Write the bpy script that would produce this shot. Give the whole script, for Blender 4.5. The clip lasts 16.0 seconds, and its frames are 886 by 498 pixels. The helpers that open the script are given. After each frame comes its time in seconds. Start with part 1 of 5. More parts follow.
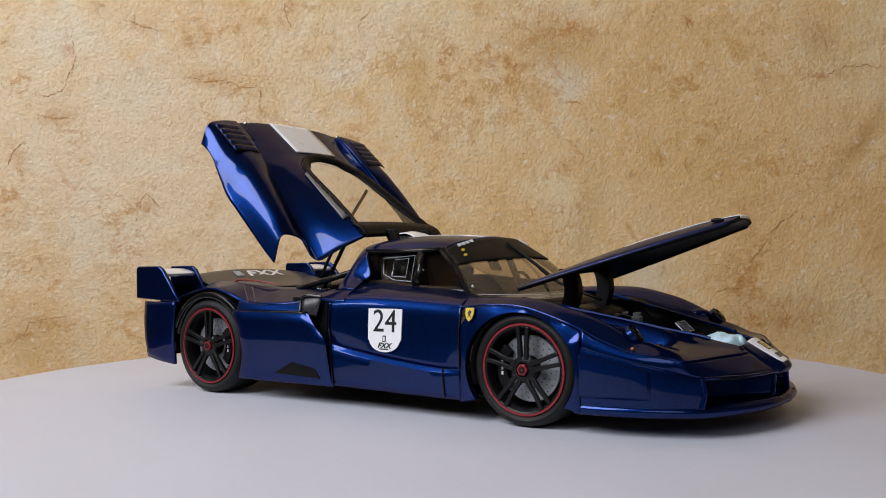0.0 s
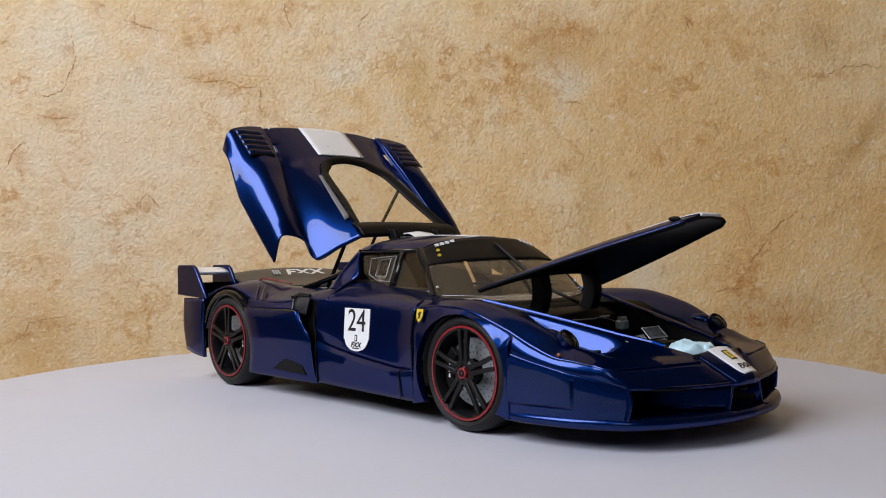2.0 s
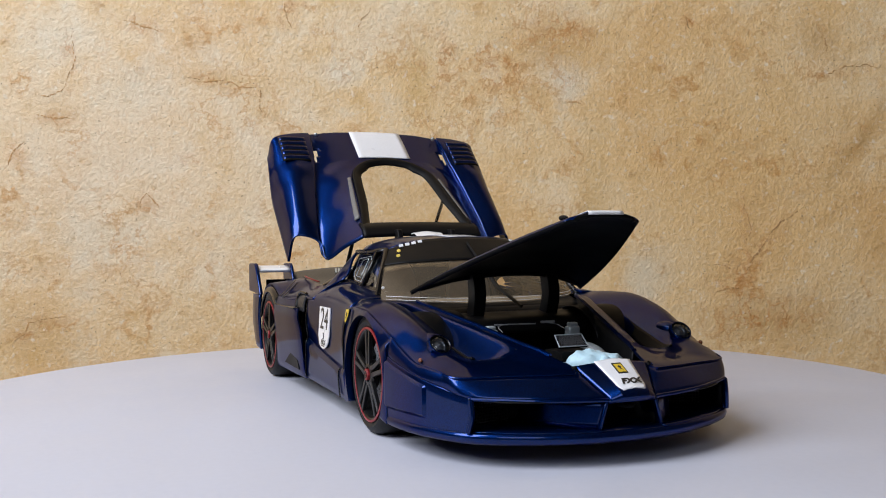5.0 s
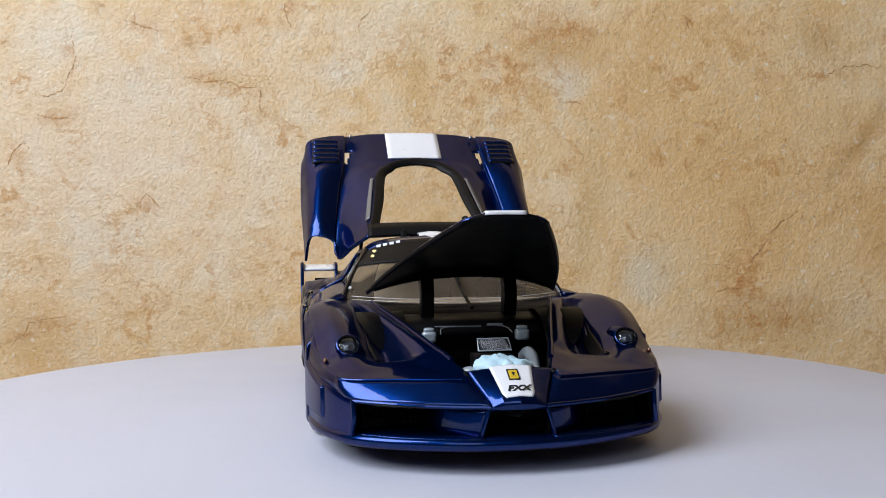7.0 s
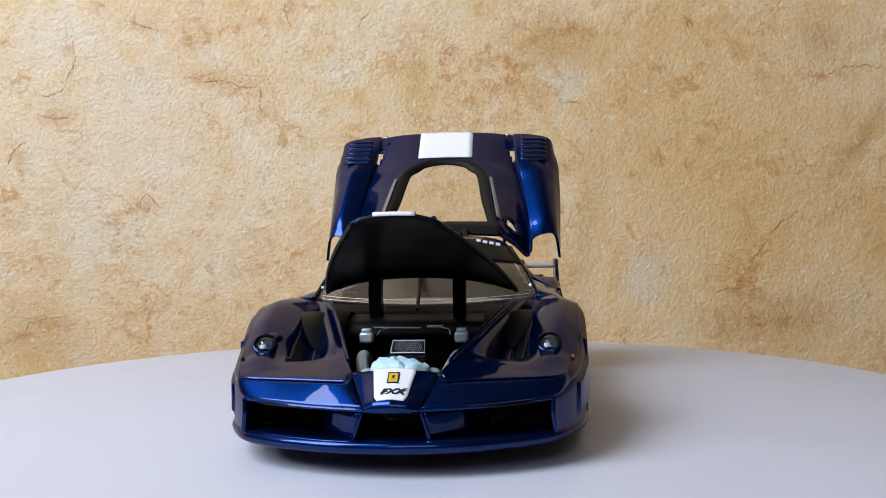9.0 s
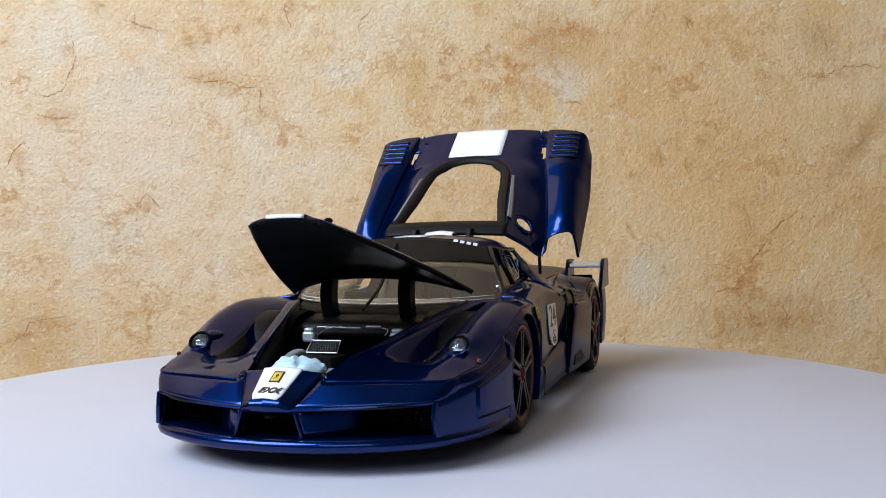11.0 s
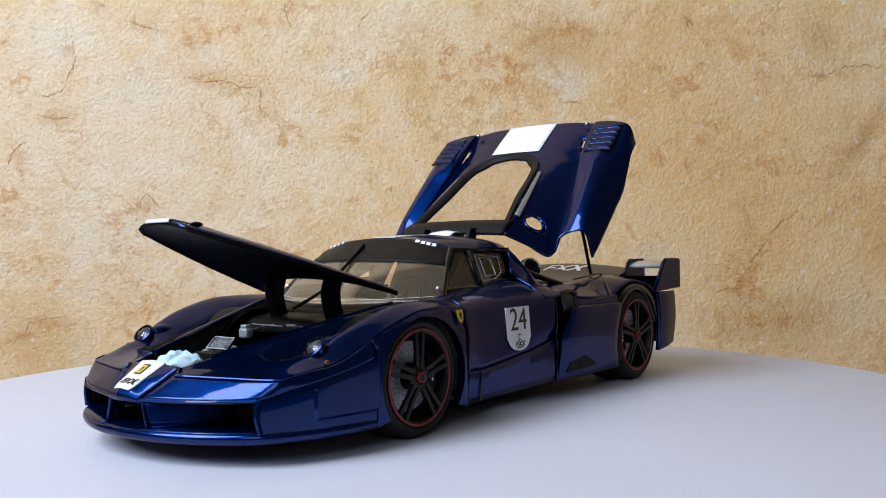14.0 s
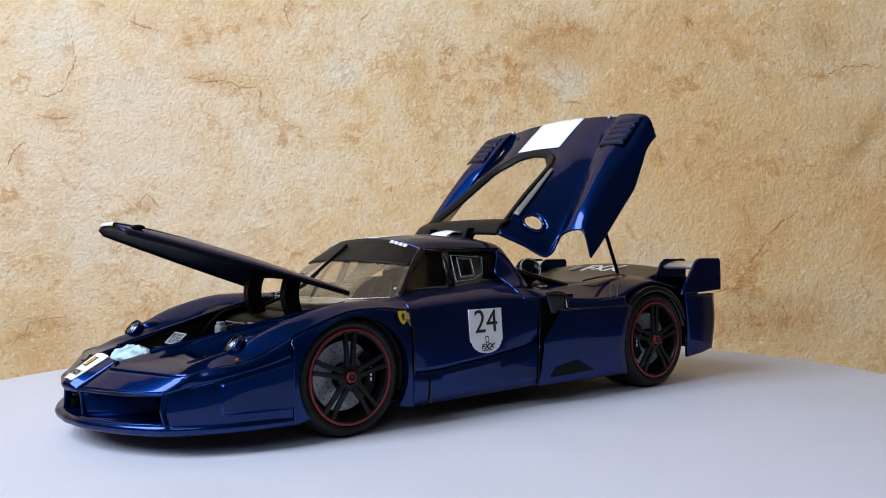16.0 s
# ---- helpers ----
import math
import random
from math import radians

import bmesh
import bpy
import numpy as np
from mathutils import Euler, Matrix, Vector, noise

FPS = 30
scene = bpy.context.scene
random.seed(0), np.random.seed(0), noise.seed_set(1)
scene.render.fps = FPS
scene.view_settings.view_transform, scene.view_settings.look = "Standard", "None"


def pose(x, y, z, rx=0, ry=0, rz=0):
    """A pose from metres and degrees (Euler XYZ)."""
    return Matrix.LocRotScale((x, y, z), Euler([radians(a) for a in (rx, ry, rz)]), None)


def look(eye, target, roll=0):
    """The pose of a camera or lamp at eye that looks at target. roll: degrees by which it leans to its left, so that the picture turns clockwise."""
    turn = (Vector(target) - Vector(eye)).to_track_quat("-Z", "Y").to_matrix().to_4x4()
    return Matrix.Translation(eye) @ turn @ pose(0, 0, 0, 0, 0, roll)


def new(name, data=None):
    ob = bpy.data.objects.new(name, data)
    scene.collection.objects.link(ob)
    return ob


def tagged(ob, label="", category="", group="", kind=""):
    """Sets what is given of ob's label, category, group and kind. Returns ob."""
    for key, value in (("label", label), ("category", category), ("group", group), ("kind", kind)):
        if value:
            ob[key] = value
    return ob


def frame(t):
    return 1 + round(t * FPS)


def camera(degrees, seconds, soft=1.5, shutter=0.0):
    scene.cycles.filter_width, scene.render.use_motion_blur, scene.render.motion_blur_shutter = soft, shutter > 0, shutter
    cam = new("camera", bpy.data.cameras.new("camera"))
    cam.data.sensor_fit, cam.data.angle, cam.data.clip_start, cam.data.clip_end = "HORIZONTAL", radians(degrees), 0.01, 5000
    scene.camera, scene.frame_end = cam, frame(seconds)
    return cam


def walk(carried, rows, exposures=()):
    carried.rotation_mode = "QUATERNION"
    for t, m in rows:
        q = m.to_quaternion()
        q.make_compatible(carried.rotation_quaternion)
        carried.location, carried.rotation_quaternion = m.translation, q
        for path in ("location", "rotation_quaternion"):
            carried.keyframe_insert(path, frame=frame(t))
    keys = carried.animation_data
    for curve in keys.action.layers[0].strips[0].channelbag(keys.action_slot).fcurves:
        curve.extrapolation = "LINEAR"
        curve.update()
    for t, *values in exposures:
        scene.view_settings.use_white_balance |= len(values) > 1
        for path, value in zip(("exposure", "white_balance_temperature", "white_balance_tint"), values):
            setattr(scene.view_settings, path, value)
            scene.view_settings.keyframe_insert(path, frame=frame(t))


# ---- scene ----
# The camera stands still; a scale model of a car turns on a white disc.
EYE = (0.0, -0.36115, 0.05685)
AIM = (0.0237, 0.6385, 0.06006)
cam = camera(53.51, 16.0, soft=1.0)
walk(cam, [(0.0, look(EYE, AIM, -0.841)), (16.0, look(EYE, AIM, -0.841))],
     exposures=[(0.0, -0.17, 7250, 16.5), (4.0, -0.02, 6950, 15.5), (8.0, 0.12, 6550, 14), (12.0, 0.19, 6400, 13.5), (16.0, 0.21, 6300, 13.5)])

# ---- light: a large window beside the table, an added fill across the room ----
world = bpy.data.worlds.new("sky")
scene.world = world
world.use_nodes = True
sky = world.node_tree.nodes.new("ShaderNodeTexSky")
sky.sky_type, sky.sun_disc = "NISHITA", False
sky.sun_elevation, sky.sun_rotation = radians(40), radians(60)
world.node_tree.links.new(sky.outputs[0], world.node_tree.nodes["Background"].inputs[0])
world.node_tree.nodes["Background"].inputs[1].default_value = 0.08


def area_light(name, size_x, size_y, watts, colour, eye, target):
    data = bpy.data.lights.new(name, "AREA")
    data.shape, data.size, data.size_y, data.energy, data.color = "RECTANGLE", size_x, size_y, watts, colour
    ob = new(name, data)
    ob.matrix_world = look(eye, target)
    return ob


area_light("window_light_west", 0.95, 1.10, 38, (0.80, 0.89, 1.0), (-1.01, -0.66, 1.15), (0.0, -0.14, 0.18))
# unseen fill, added to light the side turned away from the window
area_light("fill_light_south", 1.0, 0.9, 7.2, (0.80, 0.89, 1.0), (-0.25, -2.16, 1.40), (-0.20, 0.0, 0.45))


# ---- materials ----
def material(name):
    m = bpy.data.materials.new(name)
    m.use_nodes = True
    nt = m.node_tree
    return m, nt, nt.nodes["Principled BSDF"]


def node(nt, kind, **inputs):
    n = nt.nodes.new(kind)
    for k, v in inputs.items():
        n.inputs[k.replace("_", " ")].default_value = v
    return n


def ramp(nt, fac, *stops):
    r = nt.nodes.new("ShaderNodeValToRGB")
    while len(r.color_ramp.elements) < len(stops):
        r.color_ramp.elements.new(0.5)
    for e, (p, c) in zip(r.color_ramp.elements, stops):
        e.position, e.color = p, (*c, 1)
    nt.links.new(fac, r.inputs[0])
    return r.outputs[0]


def mixed(nt, fac, a, b, mode="MIX"):
    n = nt.nodes.new("ShaderNodeMix")
    n.data_type, n.blend_type = "RGBA", mode
    for i, v in ((0, fac), (6, a), (7, b)):
        if hasattr(v, "is_linked"):
            nt.links.new(v, n.inputs[i])
        else:
            n.inputs[i].default_value = v if i == 0 else (*v, 1)
    return n.outputs[2]


def bumped(nt, bsdf, height, strength, distance):
    b = node(nt, "ShaderNodeBump", Strength=strength, Distance=distance)
    nt.links.new(height, b.inputs["Height"])
    nt.links.new(b.outputs[0], bsdf.inputs["Normal"])


def plain(name, colour, rough=0.5, metal=0.0, coat=0.0, grain=0.12, scale=900.0, bump=0.0, spec=0.5):
    """A surface with fine grain and slow unevenness in tone and gloss."""
    m, nt, b = material(name)
    co = nt.nodes.new("ShaderNodeTexCoord").outputs["Object"]
    n1 = node(nt, "ShaderNodeTexNoise", Scale=scale, Detail=3.0)
    n2 = node(nt, "ShaderNodeTexNoise", Scale=scale / 14, Detail=4.0)
    nt.links.new(co, n1.inputs[0]), nt.links.new(co, n2.inputs[0])
    f = mixed(nt, 0.5, n1.outputs[0], n2.outputs[0])
    dark = tuple(c * (1 - grain) for c in colour)
    light = tuple(min(1, c * (1 + grain)) for c in colour)
    nt.links.new(ramp(nt, f, (0.35, dark), (0.65, light)), b.inputs["Base Color"])
    nt.links.new(ramp(nt, n2.outputs[0], (0.3, (rough * 0.85,) * 3), (0.7, (min(1, rough * 1.15),) * 3)), b.inputs["Roughness"])
    b.inputs["Metallic"].default_value = metal
    b.inputs["Specular IOR Level"].default_value = spec
    b.inputs["Coat Weight"].default_value = coat
    b.inputs["Coat Roughness"].default_value = 0.03
    if bump:
        bumped(nt, b, n1.outputs[0], bump, 0.0003)
    return m


def car_paint():
    m, nt, b = material("metallic_blue_paint")
    co = nt.nodes.new("ShaderNodeTexCoord").outputs["Object"]
    v = node(nt, "ShaderNodeTexVoronoi", Scale=4200.0)
    n = node(nt, "ShaderNodeTexNoise", Scale=60.0, Detail=3.0)
    nt.links.new(co, v.inputs["Vector"]), nt.links.new(co, n.inputs[0])
    c1 = ramp(nt, v.outputs["Color"], (0.15, (0.0004, 0.0082, 0.050)), (0.85, (0.0009, 0.031, 0.18)))
    nt.links.new(mixed(nt, n.outputs[0], c1, (0.0005, 0.017, 0.105)), b.inputs["Base Color"])
    b.inputs["Metallic"].default_value = 0.9
    b.inputs["Specular Tint"].default_value = (0.02, 0.08, 0.34, 1)
    b.inputs["Specular IOR Level"].default_value = 0.3
    b.inputs["Roughness"].default_value = 0.29
    b.inputs["Coat Weight"].default_value = 0.5
    b.inputs["Coat Roughness"].default_value = 0.02
    bumped(nt, b, n.outputs[0], 0.02, 0.0004)
    return m


def wall_plaster():
    m, nt, b = material("ochre_plaster")
    L = nt.links
    co = nt.nodes.new("ShaderNodeTexCoord").outputs["Object"]

    def tex(scale, detail=5.0, rough=0.6, warp=0.0):
        n = node(nt, "ShaderNodeTexNoise", Scale=scale, Detail=detail, Roughness=rough, Distortion=warp)
        L.new(co, n.inputs[0])
        return n.outputs[0]

    big, mid, small, fine = tex(7, 6, 0.62, 0.4), tex(30, 6, 0.66), tex(95, 6, 0.66), tex(330, 4, 0.6)

    def blot(x, z, rx, rz, turn=0.0, soft=0.45):
        """Soft-edged patch of the plaster, frayed by noise: 1 inside, 0 outside."""
        mp = nt.nodes.new("ShaderNodeMapping")
        mp.vector_type = "TEXTURE"
        mp.inputs["Location"].default_value = (x, 0.30, z)
        mp.inputs["Rotation"].default_value = (0, radians(turn), 0)
        mp.inputs["Scale"].default_value = (2 * rx, 1, 2 * rz)
        L.new(co, mp.inputs[0])
        ln = nt.nodes.new("ShaderNodeVectorMath")
        ln.operation = "LENGTH"
        L.new(mp.outputs[0], ln.inputs[0])
        ad = nt.nodes.new("ShaderNodeMath")
        ad.operation = "MULTIPLY_ADD"
        L.new(mid, ad.inputs[0])
        ad.inputs[1].default_value = 0.8
        L.new(ln.outputs["Value"], ad.inputs[2])
        return ramp(nt, ad.outputs[0], (0.65 - soft / 2, (1, 1, 1)), (0.65 + soft / 2, (0, 0, 0)))

    base = ramp(nt, big, (0.34, (0.78, 0.47, 0.19)), (0.46, (0.85, 0.56, 0.26)), (0.56, (0.87, 0.62, 0.33)), (0.66, (0.89, 0.69, 0.44)))
    base = mixed(nt, ramp(nt, mid, (0.50, (0, 0, 0)), (0.66, (0.5, 0.5, 0.5))), base, (0.72, 0.44, 0.165))
    base = mixed(nt, ramp(nt, mid, (0.34, (0.7, 0.7, 0.7)), (0.47, (0, 0, 0))), base, (0.87, 0.70, 0.46))
    # ochre and pale patches with places of their own
    for x, z, rx, rz, turn, k, colour in (
        (0.24, 0.12, 0.13, 0.15, 0, 0.75, (0.80, 0.50, 0.20)), (-0.23, 0.13, 0.24, 0.20, 0, 0.75, (0.88, 0.72, 0.52)),
        (0.103, 0.211, 0.050, 0.030, 0, 0.75, (0.60, 0.33, 0.10)), (-0.002, 0.185, 0.018, 0.050, 0, 0.6, (0.66, 0.40, 0.12)),
        (0.330, 0.131, 0.012, 0.065, 40, 0.8, (0.55, 0.30, 0.09)), (0.125, 0.08, 0.018, 0.10, 8, 0.55, (0.64, 0.40, 0.14)),
        (0.27, 0.0, 0.09, 0.03, 0, 0.6, (0.56, 0.34, 0.13)), (0.305, 0.215, 0.02, 0.03, -15, 0.6, (0.52, 0.30, 0.11)),
        (-0.145, 0.187, 0.045, 0.012, 10, 0.6, (0.66, 0.40, 0.14)), (-0.27, 0.165, 0.022, 0.016, 0, 0.5, (0.64, 0.38, 0.13)),
        (0.02, 0.06, 0.05, 0.03, 0, 0.4, (0.66, 0.43, 0.17)), (-0.29, 0.0, 0.05, 0.03, 20, 0.5, (0.62, 0.38, 0.14)),
        (0.110, 0.185, 0.024, 0.022, 0, 0.85, (0.80, 0.71, 0.55)), (0.169, 0.040, 0.030, 0.030, 0, 0.8, (0.78, 0.68, 0.50)),
        (-0.275, 0.222, 0.050, 0.03, 0, 0.7, (0.84, 0.74, 0.56)), (-0.215, 0.185, 0.045, 0.030, 0, 0.7, (0.84, 0.74, 0.56)),
        (-0.06, 0.19, 0.02, 0.016, 0, 0.6, (0.84, 0.74, 0.56)), (-0.24, 0.075, 0.05, 0.03, 0, 0.5, (0.83, 0.73, 0.55)),
    ):
        mask = mixed(nt, k, (0, 0, 0), blot(x, z, rx, rz, turn))
        base = mixed(nt, mask, base, colour)
    # rusty flecks and pits
    fleck = mixed(nt, 1.0, ramp(nt, small, (0.57, (0, 0, 0)), (0.66, (0.5, 0.5, 0.5))), ramp(nt, mid, (0.48, (0, 0, 0)), (0.60, (1, 1, 1))), "MULTIPLY")
    base = mixed(nt, fleck, base, (0.47, 0.22, 0.06))
    pit = ramp(nt, small, (0.31, (0.45, 0.45, 0.45)), (0.39, (0, 0, 0)))
    base = mixed(nt, pit, base, (0.60, 0.40, 0.19))
    base = mixed(nt, ramp(nt, fine, (0.36, (0.25, 0.25, 0.25)), (0.49, (0, 0, 0))), base, (0.58, 0.37, 0.16))
    base = mixed(nt, ramp(nt, fine, (0.51, (0, 0, 0)), (0.64, (0.22, 0.22, 0.22))), base, (0.92, 0.80, 0.60))
    # scattered dark specks and pale scuffs
    speck = mixed(nt, 1.0, ramp(nt, tex(420, 2, 0.5), (0.66, (0, 0, 0)), (0.70, (0.8, 0.8, 0.8))), ramp(nt, tex(40, 3, 0.5), (0.46, (0, 0, 0)), (0.58, (1, 1, 1))), "MULTIPLY")
    base = mixed(nt, speck, base, (0.30, 0.18, 0.09))
    base = mixed(nt, ramp(nt, tex(150, 4, 0.6), (0.60, (0, 0, 0)), (0.68, (0.6, 0.6, 0.6))), base, (0.92, 0.80, 0.62))
    # thin wandering veins, here and there
    vein_n = tex(11, 8, 0.62)
    vein = ramp(nt, vein_n, (0.480, (0, 0, 0)), (0.496, (1, 1, 1)), (0.504, (1, 1, 1)), (0.522, (0, 0, 0)))
    here = ramp(nt, tex(17, 3, 0.5), (0.47, (0, 0, 0)), (0.58, (0.75, 0.75, 0.75)))
    vein = mixed(nt, 1.0, mixed(nt, 1.0, vein, here, "MULTIPLY"), ramp(nt, small, (0.40, (0.15, 0.15, 0.15)), (0.56, (1, 1, 1))), "MULTIPLY")
    base = mixed(nt, vein, base, (0.60, 0.29, 0.08))
    # rust gathered in broken bands along the cracks
    line_n = tex(48, 9, 0.66)
    line = ramp(nt, line_n, (0.470, (0, 0, 0)), (0.488, (1, 1, 1)), (0.508, (1, 1, 1)), (0.530, (0, 0, 0)))
    grit = mixed(nt, 0.6, ramp(nt, mixed(nt, 0.35, small, fine), (0.49, (0, 0, 0)), (0.54, (1, 1, 1))), line)
    for x, z, rx, rz, turn in (
        (-0.209, 0.230, 0.030, 0.008, 18), (-0.146, 0.186, 0.040, 0.009, 9), (-0.120, 0.170, 0.010, 0.014, 0), (-0.270, 0.160, 0.022, 0.007, 0),
        (-0.301, 0.134, 0.009, 0.016, -35), (-0.262, 0.200, 0.007, 0.034, 0), (-0.203, 0.098, 0.014, 0.013, 0), (0.106, 0.222, 0.042, 0.018, 0),
        (0.256, 0.055, 0.018, 0.040, 35), (0.230, 0.030, 0.022, 0.016, 0), (0.244, 0.076, 0.006, 0.034, 0), (0.255, 0.002, 0.060, 0.018, 0),
        (0.320, 0.189, 0.034, 0.006, -8), (-0.098, 0.236, 0.010, 0.018, 0), (0.205, 0.228, 0.012, 0.012, 0), (0.116, 0.166, 0.012, 0.006, 0),
        (-0.172, 0.129, 0.012, 0.006, 0), (0.015, 0.20, 0.02, 0.03, 0), (-0.285, 0.005, 0.040, 0.010, -20), (0.060, 0.196, 0.022, 0.022, 0),
    ):
        base = mixed(nt, mixed(nt, 1.0, blot(x, z, rx, rz, turn, 0.5), grit, "MULTIPLY"), base, (0.55, 0.23, 0.055))
    stray = mixed(nt, 1.0, line, ramp(nt, tex(14, 4, 0.55), (0.50, (0, 0, 0)), (0.62, (0.5, 0.5, 0.5))), "MULTIPLY")
    base = mixed(nt, stray, base, (0.60, 0.29, 0.085))
    L.new(base, b.inputs["Base Color"])
    b.inputs["Roughness"].default_value = 0.6
    h = mixed(nt, 0.4, small, fine)
    h = mixed(nt, 0.35, h, mid)
    bumped(nt, b, h, 0.7, 0.0042)
    return m


def thin_glass(name, tint, ior=1.45, reflection_haze=0.0):
    m, nt, b = material(name)
    out = nt.nodes["Material Output"]
    tr = nt.nodes.new("ShaderNodeBsdfTransparent")
    gl = nt.nodes.new("ShaderNodeBsdfGlossy")
    gl.inputs["Roughness"].default_value = 0.02
    tr.inputs[0].default_value = (*tint, 1)
    fr = node(nt, "ShaderNodeFresnel", IOR=ior)
    mx = nt.nodes.new("ShaderNodeMixShader")
    nt.links.new(fr.outputs[0], mx.inputs[0]), nt.links.new(tr.outputs[0], mx.inputs[1]), nt.links.new(gl.outputs[0], mx.inputs[2])
    if reflection_haze:
        # the pale wall reflection in the glass, put in as a tan diffuse film
        df = node(nt, "ShaderNodeBsdfDiffuse", Color=(0.60, 0.47, 0.32, 1))
        m2 = nt.nodes.new("ShaderNodeMixShader")
        m2.inputs[0].default_value = reflection_haze
        nt.links.new(mx.outputs[0], m2.inputs[1]), nt.links.new(df.outputs[0], m2.inputs[2])
        mx = m2
    nt.links.new(mx.outputs[0], out.inputs[0])
    nt.nodes.remove(b)
    return m


def carbon():
    m, nt, b = material("woven_carbon")
    co = nt.nodes.new("ShaderNodeTexCoord").outputs["Object"]
    ck = node(nt, "ShaderNodeTexChecker", Scale=1100.0)
    ck.inputs["Color1"].default_value, ck.inputs["Color2"].default_value = (0.006, 0.006, 0.007, 1), (0.028, 0.03, 0.035, 1)
    nt.links.new(co, ck.inputs[0]), nt.links.new(ck.outputs[0], b.inputs["Base Color"])
    b.inputs["Roughness"].default_value, b.inputs["Coat Weight"].default_value = 0.45, 0.25
    return m


BLUE = car_paint()
CRACK = plain("rusty_crack", (0.56, 0.31, 0.12), 0.8, grain=0.2, scale=700)
STRIP = plain("grey_strip", (0.16, 0.155, 0.15), 0.45)
WALL = wall_plaster()
DISC = plain("white_lacquer_disc", (0.505, 0.52, 0.59), 0.55, grain=0.02, scale=400)
ROOM = plain("room_wall_paint", (0.085, 0.080, 0.078), 0.8, grain=0.06, scale=60)
CEILING = plain("ceiling_paint", (0.22, 0.185, 0.155), 0.8, grain=0.06, scale=60)
FLOOR = plain("room_floor_boards", (0.28, 0.20, 0.13), 0.5, grain=0.25, scale=40)
BLACK = plain("gloss_black_plastic", (0.004, 0.004, 0.005), 0.22, spec=0.4)
MATT = plain("matt_black_plastic", (0.0045, 0.0045, 0.005), 0.5, spec=0.13)
RUBBER = plain("tyre_rubber", (0.0075, 0.0075, 0.008), 0.6, bump=0.2, spec=0.3)
RIM = plain("satin_black_rim", (0.005, 0.005, 0.0055), 0.36, spec=0.25)
RED = plain("red_paint", (0.22, 0.010, 0.014), 0.4, grain=0.2)
WHITE = plain("white_decal", (0.80, 0.81, 0.83), 0.3, coat=0.5, grain=0.03)
INK = plain("black_ink", (0.012, 0.012, 0.014), 0.4)
YELLOW = plain("yellow_enamel", (0.66, 0.45, 0.03), 0.35, coat=0.4)
SILVER = plain("brushed_metal", (0.52, 0.54, 0.56), 0.34, metal=0.9)
ALLOY = plain("pale_grey_metal", (0.43, 0.49, 0.53), 0.4, metal=0.4)
PALE = plain("pale_blue_resin", (0.46, 0.66, 0.74), 0.45, grain=0.1)
LAMPGREY = plain("dull_reflector", (0.11, 0.115, 0.125), 0.3, metal=0.6)
DISCMETAL = plain("brake_disc_steel", (0.34, 0.36, 0.39), 0.4, metal=0.5, grain=0.2)
TAN = plain("dark_cabin_trim", (0.30, 0.25, 0.19), 0.7, spec=0.3)
AMBER = plain("amber_lens", (0.16, 0.045, 0.01), 0.2, coat=0.4)
CARBON = carbon()
GLASS = thin_glass("clear_glazing", (0.93, 0.92, 0.90))
SCREEN = thin_glass("glossy_screen_plastic", (0.88, 0.82, 0.73), 2.2, 0.10)
SMOKE = thin_glass("smoked_glazing", (0.80, 0.77, 0.72))
LENS = thin_glass("lamp_lens", (0.86, 0.90, 0.95))


# ---- mesh helpers (model measures in millimetres) ----
MM = 0.001


def spline(P, t):
    """Catmull-Rom through the rows of P at the index values t."""
    P, t = np.asarray(P, float), np.asarray(t, float)
    n = len(P)
    i = np.clip(np.floor(t).astype(int), 0, n - 2)
    f = (t - i).reshape((-1,) + (1,) * (P.ndim - 1))
    p0 = np.where((i > 0).reshape(f.shape), P[np.maximum(i - 1, 0)], 2 * P[i] - P[i + 1])
    p3 = np.where((i < n - 2).reshape(f.shape), P[np.minimum(i + 2, n - 1)], 2 * P[i + 1] - P[i])
    p1, p2 = P[i], P[i + 1]
    return 0.5 * (2 * p1 + (p2 - p0) * f + (2 * p0 - 5 * p1 + 4 * p2 - p3) * f ** 2 + (3 * p1 - p0 - 3 * p2 + p3) * f ** 3)


def straight(P, t):
    P, t = np.asarray(P, float), np.asarray(t, float)
    i = np.clip(np.floor(t).astype(int), 0, len(P) - 2)
    f = (t - i).reshape((-1,) + (1,) * (P.ndim - 1))
    return P[i] * (1 - f) + P[i + 1] * f


def surface(stations, nu, nv, side=1, lin_u=False, lin_v=False, flip=False):
    """A grid of points over ribs: stations along u, the points of each rib along v."""
    A = np.array(stations, float)
    U, V = np.linspace(0, A.shape[0] - 1, nu + 1), np.linspace(0, A.shape[1] - 1, nv + 1)
    B = (straight if lin_u else spline)(A, U)
    B = (straight if lin_v else spline)(B.transpose(1, 0, 2), V).transpose(1, 0, 2)
    B = B * np.array([1, side, 1])
    return grid_mesh(B, flip ^ (side < 0))


def grid_mesh(B, flip=False, skip=None):
    bm = bmesh.new()
    vs = [[bm.verts.new(p * MM) for p in row] for row in B]
    for i in range(len(vs) - 1):
        for j in range(len(vs[0]) - 1):
            if skip is not None and skip[i][j]:
                continue
            q = [vs[i][j], vs[i + 1][j], vs[i + 1][j + 1], vs[i][j + 1]]
            bm.faces.new(q[::-1] if flip else q)
    loose = [v for v in bm.verts if not v.link_faces]
    for v in loose:
        bm.verts.remove(v)
    return bm


def thing(name, label, category, group="", kind=""):
    return tagged(new(name), label, category, group, kind)


